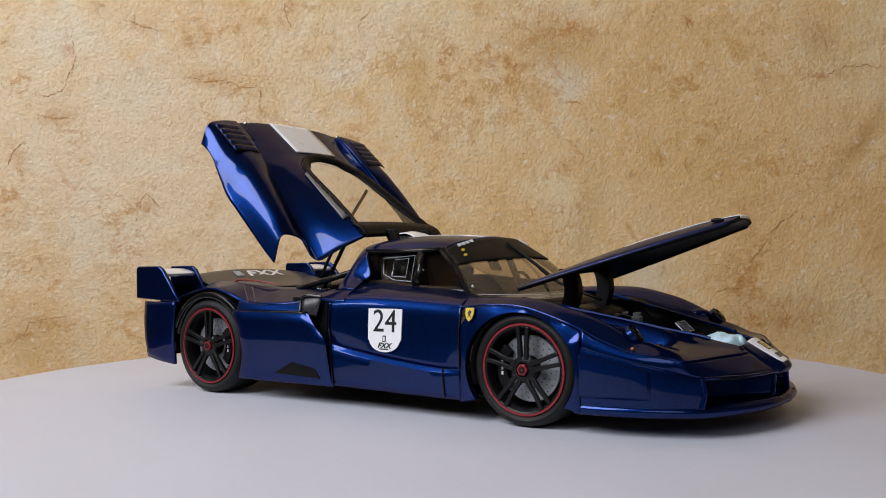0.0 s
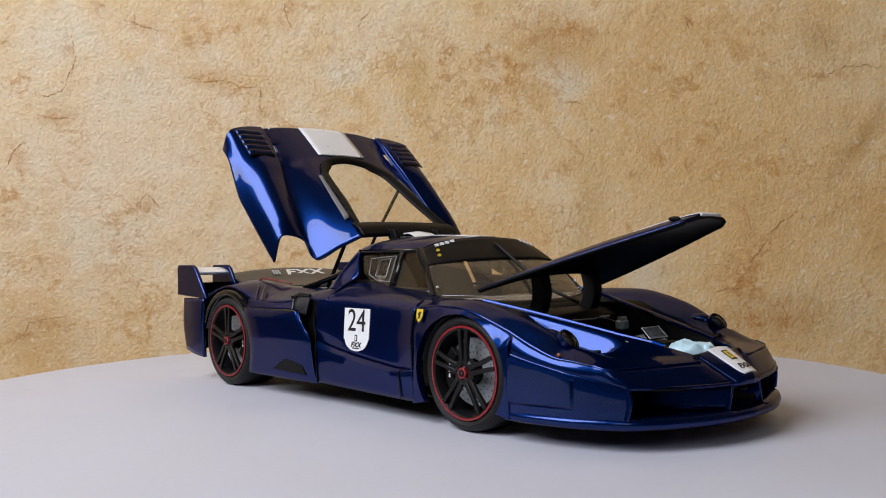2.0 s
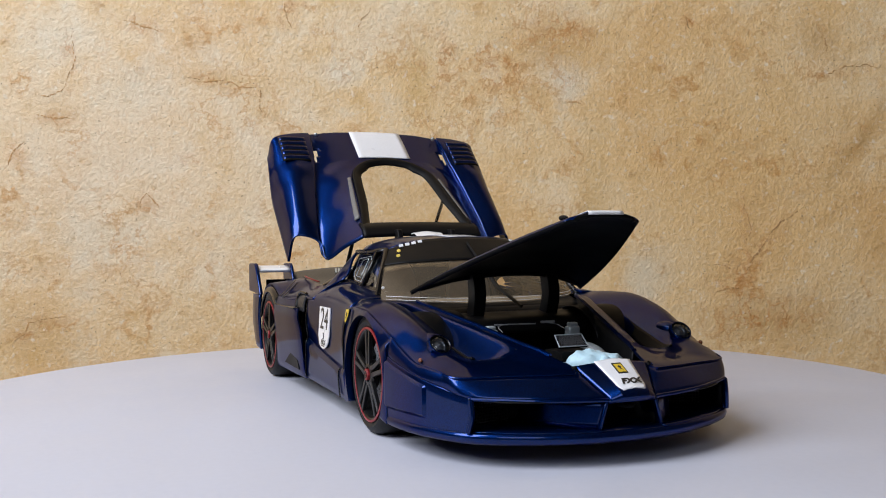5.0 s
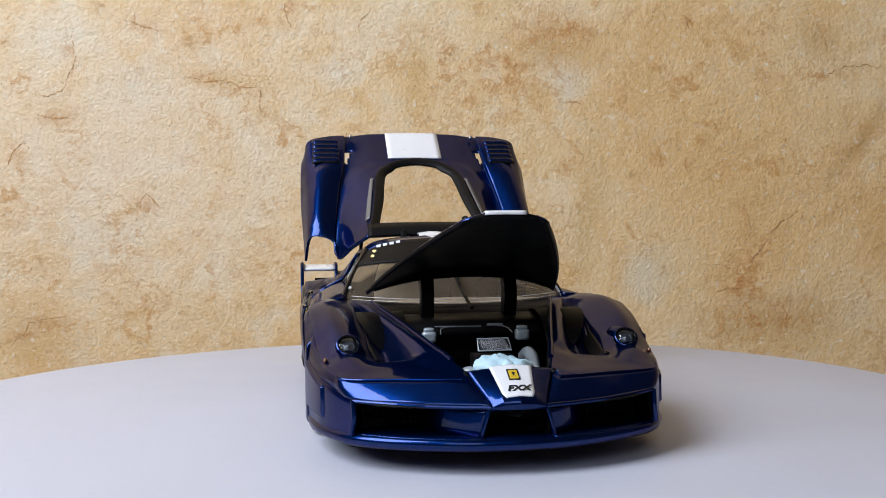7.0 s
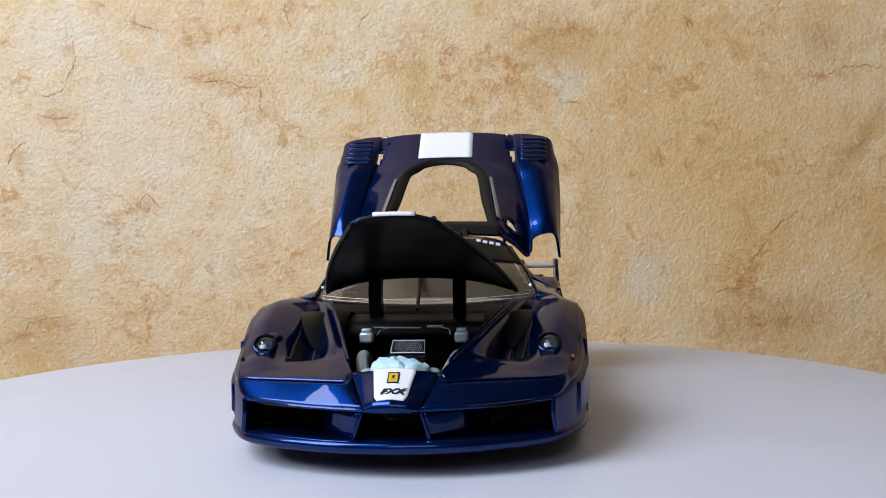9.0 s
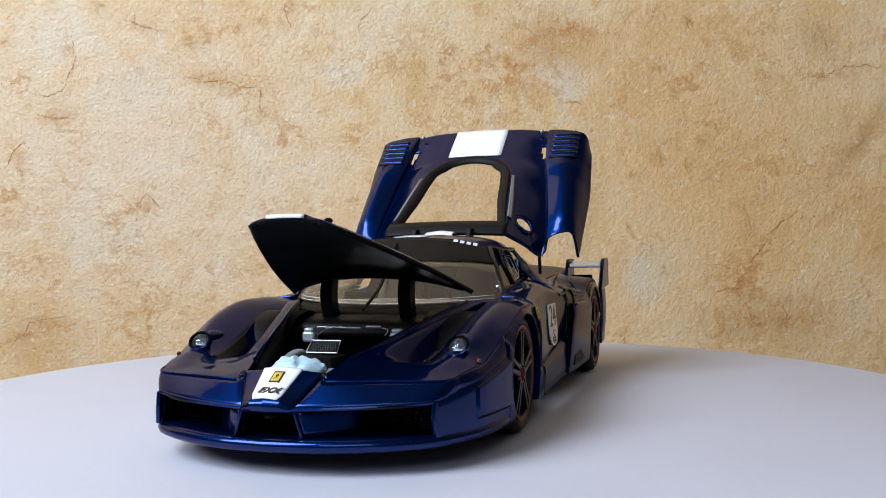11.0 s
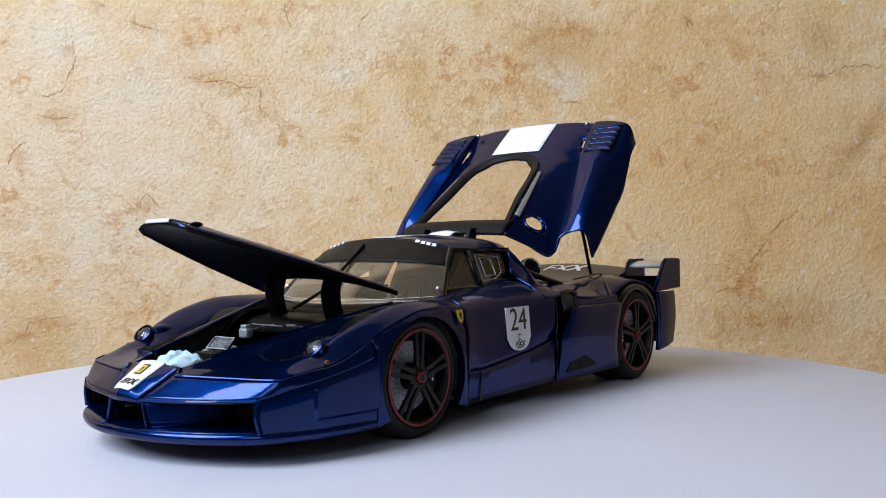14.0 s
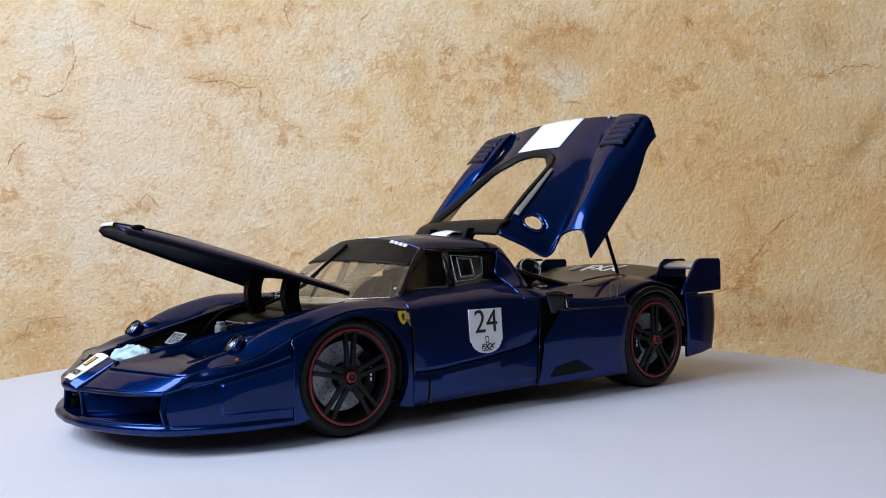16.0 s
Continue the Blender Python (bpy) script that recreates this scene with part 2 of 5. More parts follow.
def part(name, bm, mats, parent, label="", angle=38, thick=0.0, bevel=0.0, offset=-1.0, rim=0):
    """One bmesh as one mesh object under a thing or a part."""
    me = bpy.data.meshes.new(name)
    if thick == 0.0:
        bmesh.ops.recalc_face_normals(bm, faces=bm.faces)
    if rim:
        # the painted side looks out and up
        bm.normal_update()
        mid = sum((f.calc_center_median() for f in bm.faces), Vector()) / len(bm.faces)
        inside = Vector((mid.x, 0, mid.z - 0.05))
        if sum(f.normal.dot(f.calc_center_median() - inside) * f.calc_area() for f in bm.faces) < 0:
            bmesh.ops.reverse_faces(bm, faces=bm.faces)
    bm.to_mesh(me)
    bm.free()
    for m in (mats if isinstance(mats, (list, tuple)) else [mats]):
        me.materials.append(m)
    me.polygons.foreach_set("use_smooth", [True] * len(me.polygons))
    me.set_sharp_from_angle(angle=radians(angle))
    ob = new(name, me)
    if parent:
        ob.parent = parent
    if thick:
        so = ob.modifiers.new("thickness", "SOLIDIFY")
        so.thickness, so.offset, so.use_even_offset = thick * MM, offset, False
        if rim:
            so.material_offset, so.material_offset_rim = rim, 0
    if bevel:
        be = ob.modifiers.new("rounding", "BEVEL")
        be.width, be.segments, be.limit_method, be.angle_limit = bevel * MM, 2, "ANGLE", radians(35)
    if label:
        tagged(ob, label)
    return ob


def box(x0, x1, y0, y1, z0, z1, bm=None):
    bm = bm or bmesh.new()
    m = Matrix.Translation(((x0 + x1) / 2 * MM, (y0 + y1) / 2 * MM, (z0 + z1) / 2 * MM)) @ Matrix.Diagonal((abs(x1 - x0) * MM, abs(y1 - y0) * MM, abs(z1 - z0) * MM, 1))
    bmesh.ops.create_cube(bm, size=1, matrix=m)
    return bm


def prism(outline, depth, m, bm=None):
    """A flat outline (mm, xy) given depth (mm) along z, put at the pose m (metres)."""
    bm = bm or bmesh.new()
    lo = [bm.verts.new(m @ Vector((x * MM, y * MM, 0))) for x, y in outline]
    hi = [bm.verts.new(m @ Vector((x * MM, y * MM, depth * MM))) for x, y in outline]
    n = len(lo)
    bm.faces.new(lo[::-1]), bm.faces.new(hi)
    for i in range(n):
        bm.faces.new((lo[i], lo[(i + 1) % n], hi[(i + 1) % n], hi[i]))
    return bm


def lathe(profile, n=64, bm=None, y0=0.0):
    """Rings about the y axis from (radius, y) pairs in mm."""
    bm = bm or bmesh.new()
    rows = []
    for r, y in profile:
        rows.append([bm.verts.new((r * MM * math.cos(2 * math.pi * k / n), (y + y0) * MM, r * MM * math.sin(2 * math.pi * k / n))) for k in range(n)])
    for a, b in zip(rows, rows[1:]):
        for k in range(n):
            bm.faces.new((a[k], a[(k + 1) % n], b[(k + 1) % n], b[k]))
    return bm


def tube(points, radius, n=10, bm=None, smooth=6, caps=True):
    """A round bar along a smooth path; points in mm, radius in mm."""
    bm = bm or bmesh.new()
    P = np.array(points, float)
    Q = spline(P, np.linspace(0, len(P) - 1, (len(P) - 1) * smooth + 1)) if smooth > 1 else P
    rows = []
    up = Vector((0, 0, 1))
    for i, q in enumerate(Q):
        d = Vector(Q[min(i + 1, len(Q) - 1)] - Q[max(i - 1, 0)]).normalized()
        a = d.cross(up if abs(d.z) < 0.9 else Vector((0, 1, 0))).normalized()
        b = d.cross(a)
        rows.append([bm.verts.new((Vector(q) + radius * (math.cos(2 * math.pi * k / n) * a + math.sin(2 * math.pi * k / n) * b)) * MM) for k in range(n)])
    for r0, r1 in zip(rows, rows[1:]):
        for k in range(n):
            bm.faces.new((r0[k], r0[(k + 1) % n], r1[(k + 1) % n], r1[k]))
    if caps:
        bm.faces.new(rows[0][::-1]), bm.faces.new(rows[-1])
    return bm


def ball(x, y, z, rx, ry, rz, bm=None, n=20):
    bm = bm or bmesh.new()
    bmesh.ops.create_uvsphere(bm, u_segments=n, v_segments=n // 2, radius=1, matrix=Matrix.Translation((x * MM, y * MM, z * MM)) @ Matrix.Diagonal((rx * MM, ry * MM, rz * MM, 1)))
    return bm


def disc_cyl(m, r0, r1, depth, n=32, bm=None):
    bm = bm or bmesh.new()
    bmesh.ops.create_cone(bm, cap_ends=True, segments=n, radius1=r0 * MM, radius2=r1 * MM, depth=depth * MM, matrix=m)
    return bm


def writing(name, text, size, m, mat, parent, shear=0.0, thick=0.05, sx=1.0, label="", bold=0.0):
    cu = bpy.data.curves.new(name, "FONT")
    cu.body, cu.size, cu.shear, cu.extrude = text, size * MM, shear, thick * MM
    cu.align_x, cu.align_y, cu.offset = "CENTER", "CENTER", bold * MM
    tmp = bpy.data.objects.new(name, cu)
    scene.collection.objects.link(tmp)
    bpy.context.view_layer.update()
    me = bpy.data.meshes.new_from_object(tmp.evaluated_get(bpy.context.evaluated_depsgraph_get()))
    bpy.data.objects.remove(tmp)
    me.transform(m @ Matrix.Diagonal((sx, 1, 1, 1)))
    me.materials.clear()
    me.materials.append(mat)
    ob = new(name, me)
    ob.parent = parent
    if label:
        tagged(ob, label)
    return ob


def frame_at(origin, right, up):
    """A pose (metres) with x along right and y along up; origin in mm."""
    x = Vector(right).normalized()
    z = x.cross(Vector(up)).normalized()
    y = z.cross(x)
    m = Matrix((x, y, z)).transposed().to_4x4()
    m.translation = Vector(origin) * MM
    return m


# ---- the room ----
def slab(name, x0, x1, y0, y1, z0, z1, mat, label):
    ob = part(name, box(x0 * 1000, x1 * 1000, y0 * 1000, y1 * 1000, z0 * 1000, z1 * 1000), mat, None)
    return tagged(ob, label, kind="structure", category="wall")


slab("wall_north", -1.17, 1.7, 0.30, 0.42, -0.75, 2.1, WALL, "ochre plaster wall with rusty cracks behind the disc")
slab("wall_south", -1.17, -0.80, -2.32, -2.2, -0.75, 2.1, ROOM, "plain tan painted room wall")
slab("wall_south_side", 0.30, 1.7, -2.32, -2.2, -0.75, 2.1, ROOM, "plain tan painted room wall")
slab("wall_south_sill", -0.80, 0.30, -2.32, -2.2, -0.75, 0.90, ROOM, "plain tan painted room wall")
slab("wall_south_head", -0.80, 0.30, -2.32, -2.2, 1.90, 2.1, ROOM, "plain tan painted room wall")
slab("wall_east", 1.7, 1.82, -2.32, 0.42, -0.75, 2.1, ROOM, "plain tan painted room wall")
slab("wall_west_sill", -1.17, -1.05, -2.2, 0.30, -0.75, 0.52, ROOM, "plain tan painted room wall")
slab("wall_west_head", -1.17, -1.05, -2.2, 0.30, 1.80, 2.1, ROOM, "plain tan painted room wall")
slab("wall_west_side", -1.17, -1.05, -2.2, -1.16, 0.52, 1.80, ROOM, "plain tan painted room wall")
slab("wall_west_end", -1.17, -1.05, -0.16, 0.30, 0.52, 1.80, ROOM, "plain tan painted room wall")
slab("ceiling", -1.17, 1.82, -2.32, 0.42, 2.1, 2.2, CEILING, "plain tan painted ceiling")
slab("floor", -1.17, 1.82, -2.32, 0.42, -0.85, -0.75, FLOOR, "brown wooden floor of the room")


def crack(x0, z0, x1, z1, width, seed, levels=5):
    """A jagged, broken hairline in the plaster from one place to another, widths in mm."""
    rnd = random.Random(seed)
    pts = [(x0, z0), (x1, z1)]
    size = math.hypot(x1 - x0, z1 - z0) * 0.14
    for _ in range(levels):
        nxt = []
        for (ax, az), (bx, bz) in zip(pts, pts[1:]):
            nxt += [(ax, az), ((ax + bx) / 2 + rnd.uniform(-size, size), (az + bz) / 2 + rnd.uniform(-size, size))]
        pts = nxt + [pts[-1]]
        size *= 0.5
    bm = bmesh.new()
    n = len(pts) - 1
    prev = None
    for i, (x, z) in enumerate(pts):
        w = width * 0.0005 * (0.25 + math.sin(math.pi * i / n)) * rnd.uniform(0.1, 1.4)
        dx, dz = pts[min(i + 1, n)][0] - pts[max(i - 1, 0)][0], pts[min(i + 1, n)][1] - pts[max(i - 1, 0)][1]
        q = max(1e-9, math.hypot(dx, dz))
        ox, oz = -dz / q * w, dx / q * w
        row = (bm.verts.new((x - ox, 0.2998, z - oz)), bm.verts.new((x, 0.29968, z)), bm.verts.new((x + ox, 0.2998, z + oz)))
        if prev and rnd.random() > 0.16:
            bm.faces.new((prev[0], prev[1], row[1], row[0])), bm.faces.new((prev[1], prev[2], row[2], row[1]))
        prev = row
    for v in [v for v in bm.verts if not v.link_faces]:
        bm.verts.remove(v)
    return part("plaster_crack", bm, CRACK, bpy.data.objects["wall_north"])


def cracks():
    for k, (x0, z0, x1, z1, w) in enumerate((
        (-0.223, 0.234, -0.195, 0.225, 1.3), (-0.174, 0.190, -0.119, 0.181, 0.7), (-0.119, 0.181, -0.119, 0.164, 1.2), (-0.295, 0.143, -0.307, 0.126, 1.2),
        (-0.264, 0.185, -0.287, 0.179, 0.8), (-0.286, 0.163, -0.257, 0.160, 1.2), (0.298, 0.186, 0.349, 0.193, 0.8), (0.286, 0.084, 0.263, 0.065, 1.1),
        (0.263, 0.065, 0.246, 0.039, 1.2), (0.220, 0.044, 0.234, 0.041, 1.0), (0.223, 0.024, 0.240, 0.026, 1.1), (0.244, 0.096, 0.245, 0.057, 0.7),
    )):
        crack(x0, z0, x1, z1, w, 11 + k)
    for k, (x0, z0, x1, z1, w) in enumerate((
        (-0.101, 0.245, -0.095, 0.226, 0.9), (0.303, 0.225, 0.309, 0.205, 0.9), (0.110, 0.168, 0.122, 0.167, 1.1), (-0.205, 0.104, -0.196, 0.092, 1.0),
        (-0.210, 0.092, -0.205, 0.104, 0.7), (-0.259, 0.224, -0.264, 0.185, 0.6), (-0.045, 0.222, -0.036, 0.242, 0.5), (0.20, 0.235, 0.206, 0.222, 0.9), (-0.31, -0.005, -0.27, 0.012, 0.7),
    )):
        crack(x0, z0, x1, z1, w, 51 + k)


cracks()


# ---- the turning disc ----
def turntable():
    t = thing("display_turntable", "round white lacquered display disc on a plain column", "turntable")
    bm = bmesh.new()
    n, R = 192, 204.8
    prof = [(0.001, -8), (R - 1, -8), (R, -7), (R, -0.8), (R - 0.25, -0.25), (R - 0.8, 0), (0.001, 0)]
    rows = [[bm.verts.new((r * MM * math.cos(2 * math.pi * k / n), r * MM * math.sin(2 * math.pi * k / n), z * MM)) for k in range(n)] for r, z in prof]
    for a, b in zip(rows, rows[1:]):
        for k in range(n):
            bm.faces.new((a[k], a[(k + 1) % n], b[(k + 1) % n], b[k]))
    part("disc", bm, DISC, t)
    part("column", disc_cyl(Matrix.Translation((0, 0, -0.379)), 60, 60, 742, 48), DISC, t)
    return t


TURNTABLE = turntable()


# ---- the model car: x forward, y to its left, z up, in mm from the middle of the wheelbase ----
CAR = thing("model_car", "dark metallic blue model race car, bonnet and engine cover open", "model car")
PAIR = (-1, 1)
WF, WR = 73.6, -73.6          # wheel centres
ARCH_F = (72.6, 18.8, 20.0, 18.4)


# ribs of the nose: bonnet edge, valley, wing inner side, crest, shoulder
NOSE_RIBS = [
    [(46, 40, 40.4), (46, 42, 40.6), (46, 44, 40.8), (46, 46.5, 40.8), (46, 51.2, 37.8)],
    [(54, 34.5, 40.3), (54, 38, 39.8), (54, 42, 40.8), (54, 46, 41.2), (54, 51.6, 38.6)],
    [(62, 31.0, 40.2), (62, 35, 38.0), (62, 39.5, 40.2), (62, 45.6, 41.5), (62, 52.0, 39.4)],
    [(75, 27.3, 37.6), (75, 33, 32.5), (75, 38, 38.0), (75, 45.5, 41.0), (75, 52.3, 38.8)],
    [(90, 23.0, 34.4), (90, 31, 28.0), (90, 36.5, 33.2), (90, 45.0, 37.5), (90, 51.6, 33.8)],
    [(100, 20.2, 32.2), (100, 30, 24.5), (100, 35.5, 29.3), (100, 43.6, 33.6), (100, 50.4, 29.0)],
    [(108, 18.0, 30.4), (108, 28.5, 23.6), (108, 35.2, 27.2), (108, 42.4, 29.2), (108, 49.2, 26.0)],
    [(113, 16.7, 29.4), (113.5, 25.5, 26.6), (113.5, 34.3, 26.4), (113.5, 41.4, 27.6), (114, 47.6, 25.2)],
    [(118, 15.2, 28.4), (118.5, 24.0, 26.1), (118.5, 33.0, 25.6), (119, 39.5, 25.6), (119.5, 45.6, 24.2)],
    [(122, 14.0, 27.3), (122.6, 22.5, 25.5), (123.0, 31.5, 24.6), (123.6, 38.3, 24.0), (124.3, 43.0, 23.3)],
    [(126, 12.9, 26.3), (127.0, 18.5, 25.0), (127.9, 22.5, 24.4), (128.6, 25.6, 23.9), (129.3, 28.5, 23.4)],
    [(129, 12.1, 25.6), (130.2, 14.5, 24.8), (131.2, 16.2, 24.3), (132.0, 17.5, 23.9), (132.6, 18.7, 23.5)],
    [(130.6, 11.7, 25.1), (131.6, 12.2, 24.6), (132.4, 12.6, 24.2), (133.2, 13.0, 23.9), (133.8, 13.3, 23.5)],
    [(131.0, 11.5, 25.0), (131.1, 11.5, 25.0), (131.2, 11.6, 24.9), (131.3, 11.6, 24.9), (131.4, 11.7, 24.8)],
]
# a raised spine beside the bonnet edge, then the drop into the valley
for rib in NOSE_RIBS:
    (x0, y0, z0), (x1, y1, z1) = rib[0], rib[1]
    deep = 62 <= x0 <= 110
    rib.insert(1, (x0, y0 + 4.2, z0 - 0.5) if deep else ((x0 + x1) / 2, (y0 + y1) / 2, (z0 + z1) / 2))
    if deep:
        rib[2] = (x1, y1 - 0.6, z1 - 0.9)
# the creased edge under the shoulder, round the corner to the nose
LIP = [(94, 52.6, 26.6), (100, 51.8, 25.0), (108, 50.3, 23.2), (113.5, 48.8, 21.9), (119.5, 46.2, 20.6), (128.3, 41.2, 18.4), (135.8, 27, 17.9), (139.0, 16.5, 17.6), (140.6, 9.5, 17.5), (141.1, 7.2, 17.4)]


def shoulder(x):
    P = np.array([r[-1] for r in NOSE_RIBS[:8]])
    return np.interp(x, P[:, 0], P[:, 1]), np.interp(x, P[:, 0], P[:, 2])


def front_wings():
    for s in PAIR:
        wing = part("front_wing", surface(NOSE_RIBS, 88, 50, s, flip=True), [BLUE, MATT], CAR, thick=0.9, rim=1)
        # the strip from the shoulder down to the crease, arch to nose
        top = [r[-1] for r in NOSE_RIBS[4:]]
        top[0] = (94, 51.3, 32.2)
        strip = [[t, ((t[0] + l[0]) / 2, (t[1] + l[1]) / 2 + 0.35, (t[2] + l[2]) / 2), l] for t, l in zip(top, LIP)]
        part("wing_flank", surface(strip, 60, 6, s, flip=True), [BLUE, MATT], CAR, thick=0.9, rim=1)
        # arch panel, from the wheel lip out to the shoulder, the door edge and the bumper
        cx, cz, rx, rz = ARCH_F
        ribs = []
        for k in range(73):
            a = radians(216 - k * (216 + 36) / 72)
            c, d = math.cos(a), math.sin(a)
            lx, lz = cx + rx * c, max(6.8, cz + rz * d)
            # out along the ray to the panel's border
            t = 26.0
            if c < -1e-6:
                t = min(t, (50.0 - cx) / c)
            if c > 1e-6:
                t = min(t, (94.0 - cx) / c)
            for _ in range(60):
                if cz + t * d > shoulder(cx + t * c)[1]:
                    t -= 0.2
            t = max(t, math.hypot(rx * c, rz * d) + 0.6)
            tx, tz = cx + t * c, max(6.8, cz + t * d)
            ty = 53.0 if tz < 30 else shoulder(tx)[0] + max(0, (shoulder(tx)[1] - tz)) * 0.18
            ribs.append([(lx, 51.0, lz), (lx, 53.6, lz), ((lx + tx) / 2, (53.8 + ty) / 2, (lz + tz) / 2), (tx, ty, tz)])
        part("wheel_arch", surface(ribs, 96, 9, s, lin_v=True), [BLUE, MATT], CAR, thick=0.7, rim=1, angle=50)
        # black liner over the wheel
        ln = [[(cx + (rx - 0.6) * math.cos(a), y, cz + (rz + 0.2) * math.sin(a)) for y in (22, 51)] for a in np.linspace(radians(-20), radians(200), 30)]
        part("arch_liner", surface(ln, 40, 2, s), MATT, CAR, thick=0.5, offset=0)
        # bumper side with its raised lower panel
        bs = []
        for x, y, z in spline(np.array(LIP[:6]), np.linspace(0, 5, 41)):
            out = 0.9 if x < 114.5 else 0.15
            foot = 12.6 - max(0.0, x - 114.5) * 0.1
            bs.append([(x, y, z), (x, y + 0.2, z - 1.2), (x, y + 0.1 + out, z - 1.9), (x, y + 0.1 + out, foot), (x, y + 0.2, foot - 1.0), (x, y + 0.1, 8.2)])
        part("bumper_side", surface(bs, 80, 15, s, lin_u=True, lin_v=True, flip=True), [BLUE, MATT], CAR, thick=0.9, rim=1, angle=25)
        # edge round the intake mouth
        part("intake_post", tube([(128.2, s * 41.3, 18.2), (128.8, s * 41.2, 14), (128.0, s * 41.9, 9.4)], 0.8, 8), BLUE, CAR)
        part("intake_lip", tube([(x, s * y, z - 0.2) for x, y, z in LIP[5:]], 0.55, 8, smooth=10), BLUE, CAR)
        # crease across the nose, wing to centre
        part("nose_crease", tube([(r[-1][0], s * r[-1][1], r[-1][2]) for r in NOSE_RIBS[8:13]], 0.3, 6, smooth=5), BLUE, CAR)
        # fin from nose to splitter
        fin = prism([(0, 0), (8.6, -0.4), (8.4, -9), (0.4, -9)], 1.0, Matrix.Translation((0.1325, s * 0.0072, 0.0182)) @ Matrix.Rotation(s * radians(16), 4, "X") @ Matrix.Rotation(radians(90), 4, "X") @ Matrix.Translation((0, 0, -0.0005)))
        part("nose_fin", fin, BLUE, CAR, bevel=0.35)
        # duct behind the mouth
        duct = surface([[(127, 41, 17.5), (127, 41.5, 9.2)], [(116, 38, 17.5), (116, 38, 9.2)], [(113, 24, 17.5), (113, 24, 9.2)], [(118, 10, 17.5), (118, 10, 9.2)], [(139, 8.4, 17.0), (139, 8.6, 9.2)]], 24, 4, s)
        part("intake_duct", duct, MATT, CAR, thick=0.4, offset=0)
        part("duct_roof", surface([[(127, 41, 17.6), (113, 24, 17.6)], [(135.5, 30, 17.4), (114, 18, 17.4)], [(141, 8, 16.9), (118, 9, 16.9)]], 12, 4, s), MATT, CAR, thick=0.4, offset=0)
        part("duct_vane", surface([[(140.6, 7.8, 17.0), (140.0, 9.0, 9.4)], [(137.0, 13.0, 17.2), (136.6, 14.0, 9.4)], [(131, 18.5, 17.2), (130.6, 19.5, 9.4)], [(121, 23, 17.2), (121, 24, 9.4)]], 12, 4, s), BLUE, CAR, thick=0.5, offset=0)
        part("duct_floor", surface([[(128, 41, 9.45), (118, 36, 9.45)], [(135, 31, 9.45), (118, 24, 9.45)], [(140.5, 18, 9.45), (122, 16, 9.45)], [(142.6, 9, 9.45), (128, 9, 9.45)]], 16, 4, s), BLUE, CAR, thick=0.3, offset=0)
        mesh_grille(s)
    # centre recess between the fins
    part("centre_duct", box(127, 130, -8, 8, 8.5, 18), MATT, CAR)
    part("tow_eye", tube([(138, -2.4, 15.2), (140.5, 0, 15.0), (138, 2.4, 15.2)], 0.5, 8), MATT, CAR)


def mesh_grille(s):
    """Woven wire in the intake, fine bars both ways."""
    bm = bmesh.new()
    for k in range(15):
        y = 25 + k * 0.95
        x = 116.5 + (y - 25) * 0.25
        tube([(x, s * y, 9.4), (x, s * y, 17.2)], 0.14, 4, bm, smooth=1)
    for k in range(9):
        z = 9.8 + k * 0.85
        tube([(116.4, s * 24.6, z), (119.9, s * 38.8, z)], 0.14, 4, bm, smooth=1)
    part("intake_mesh", bm, SILVER_DARK, CAR, "dark woven wire mesh")


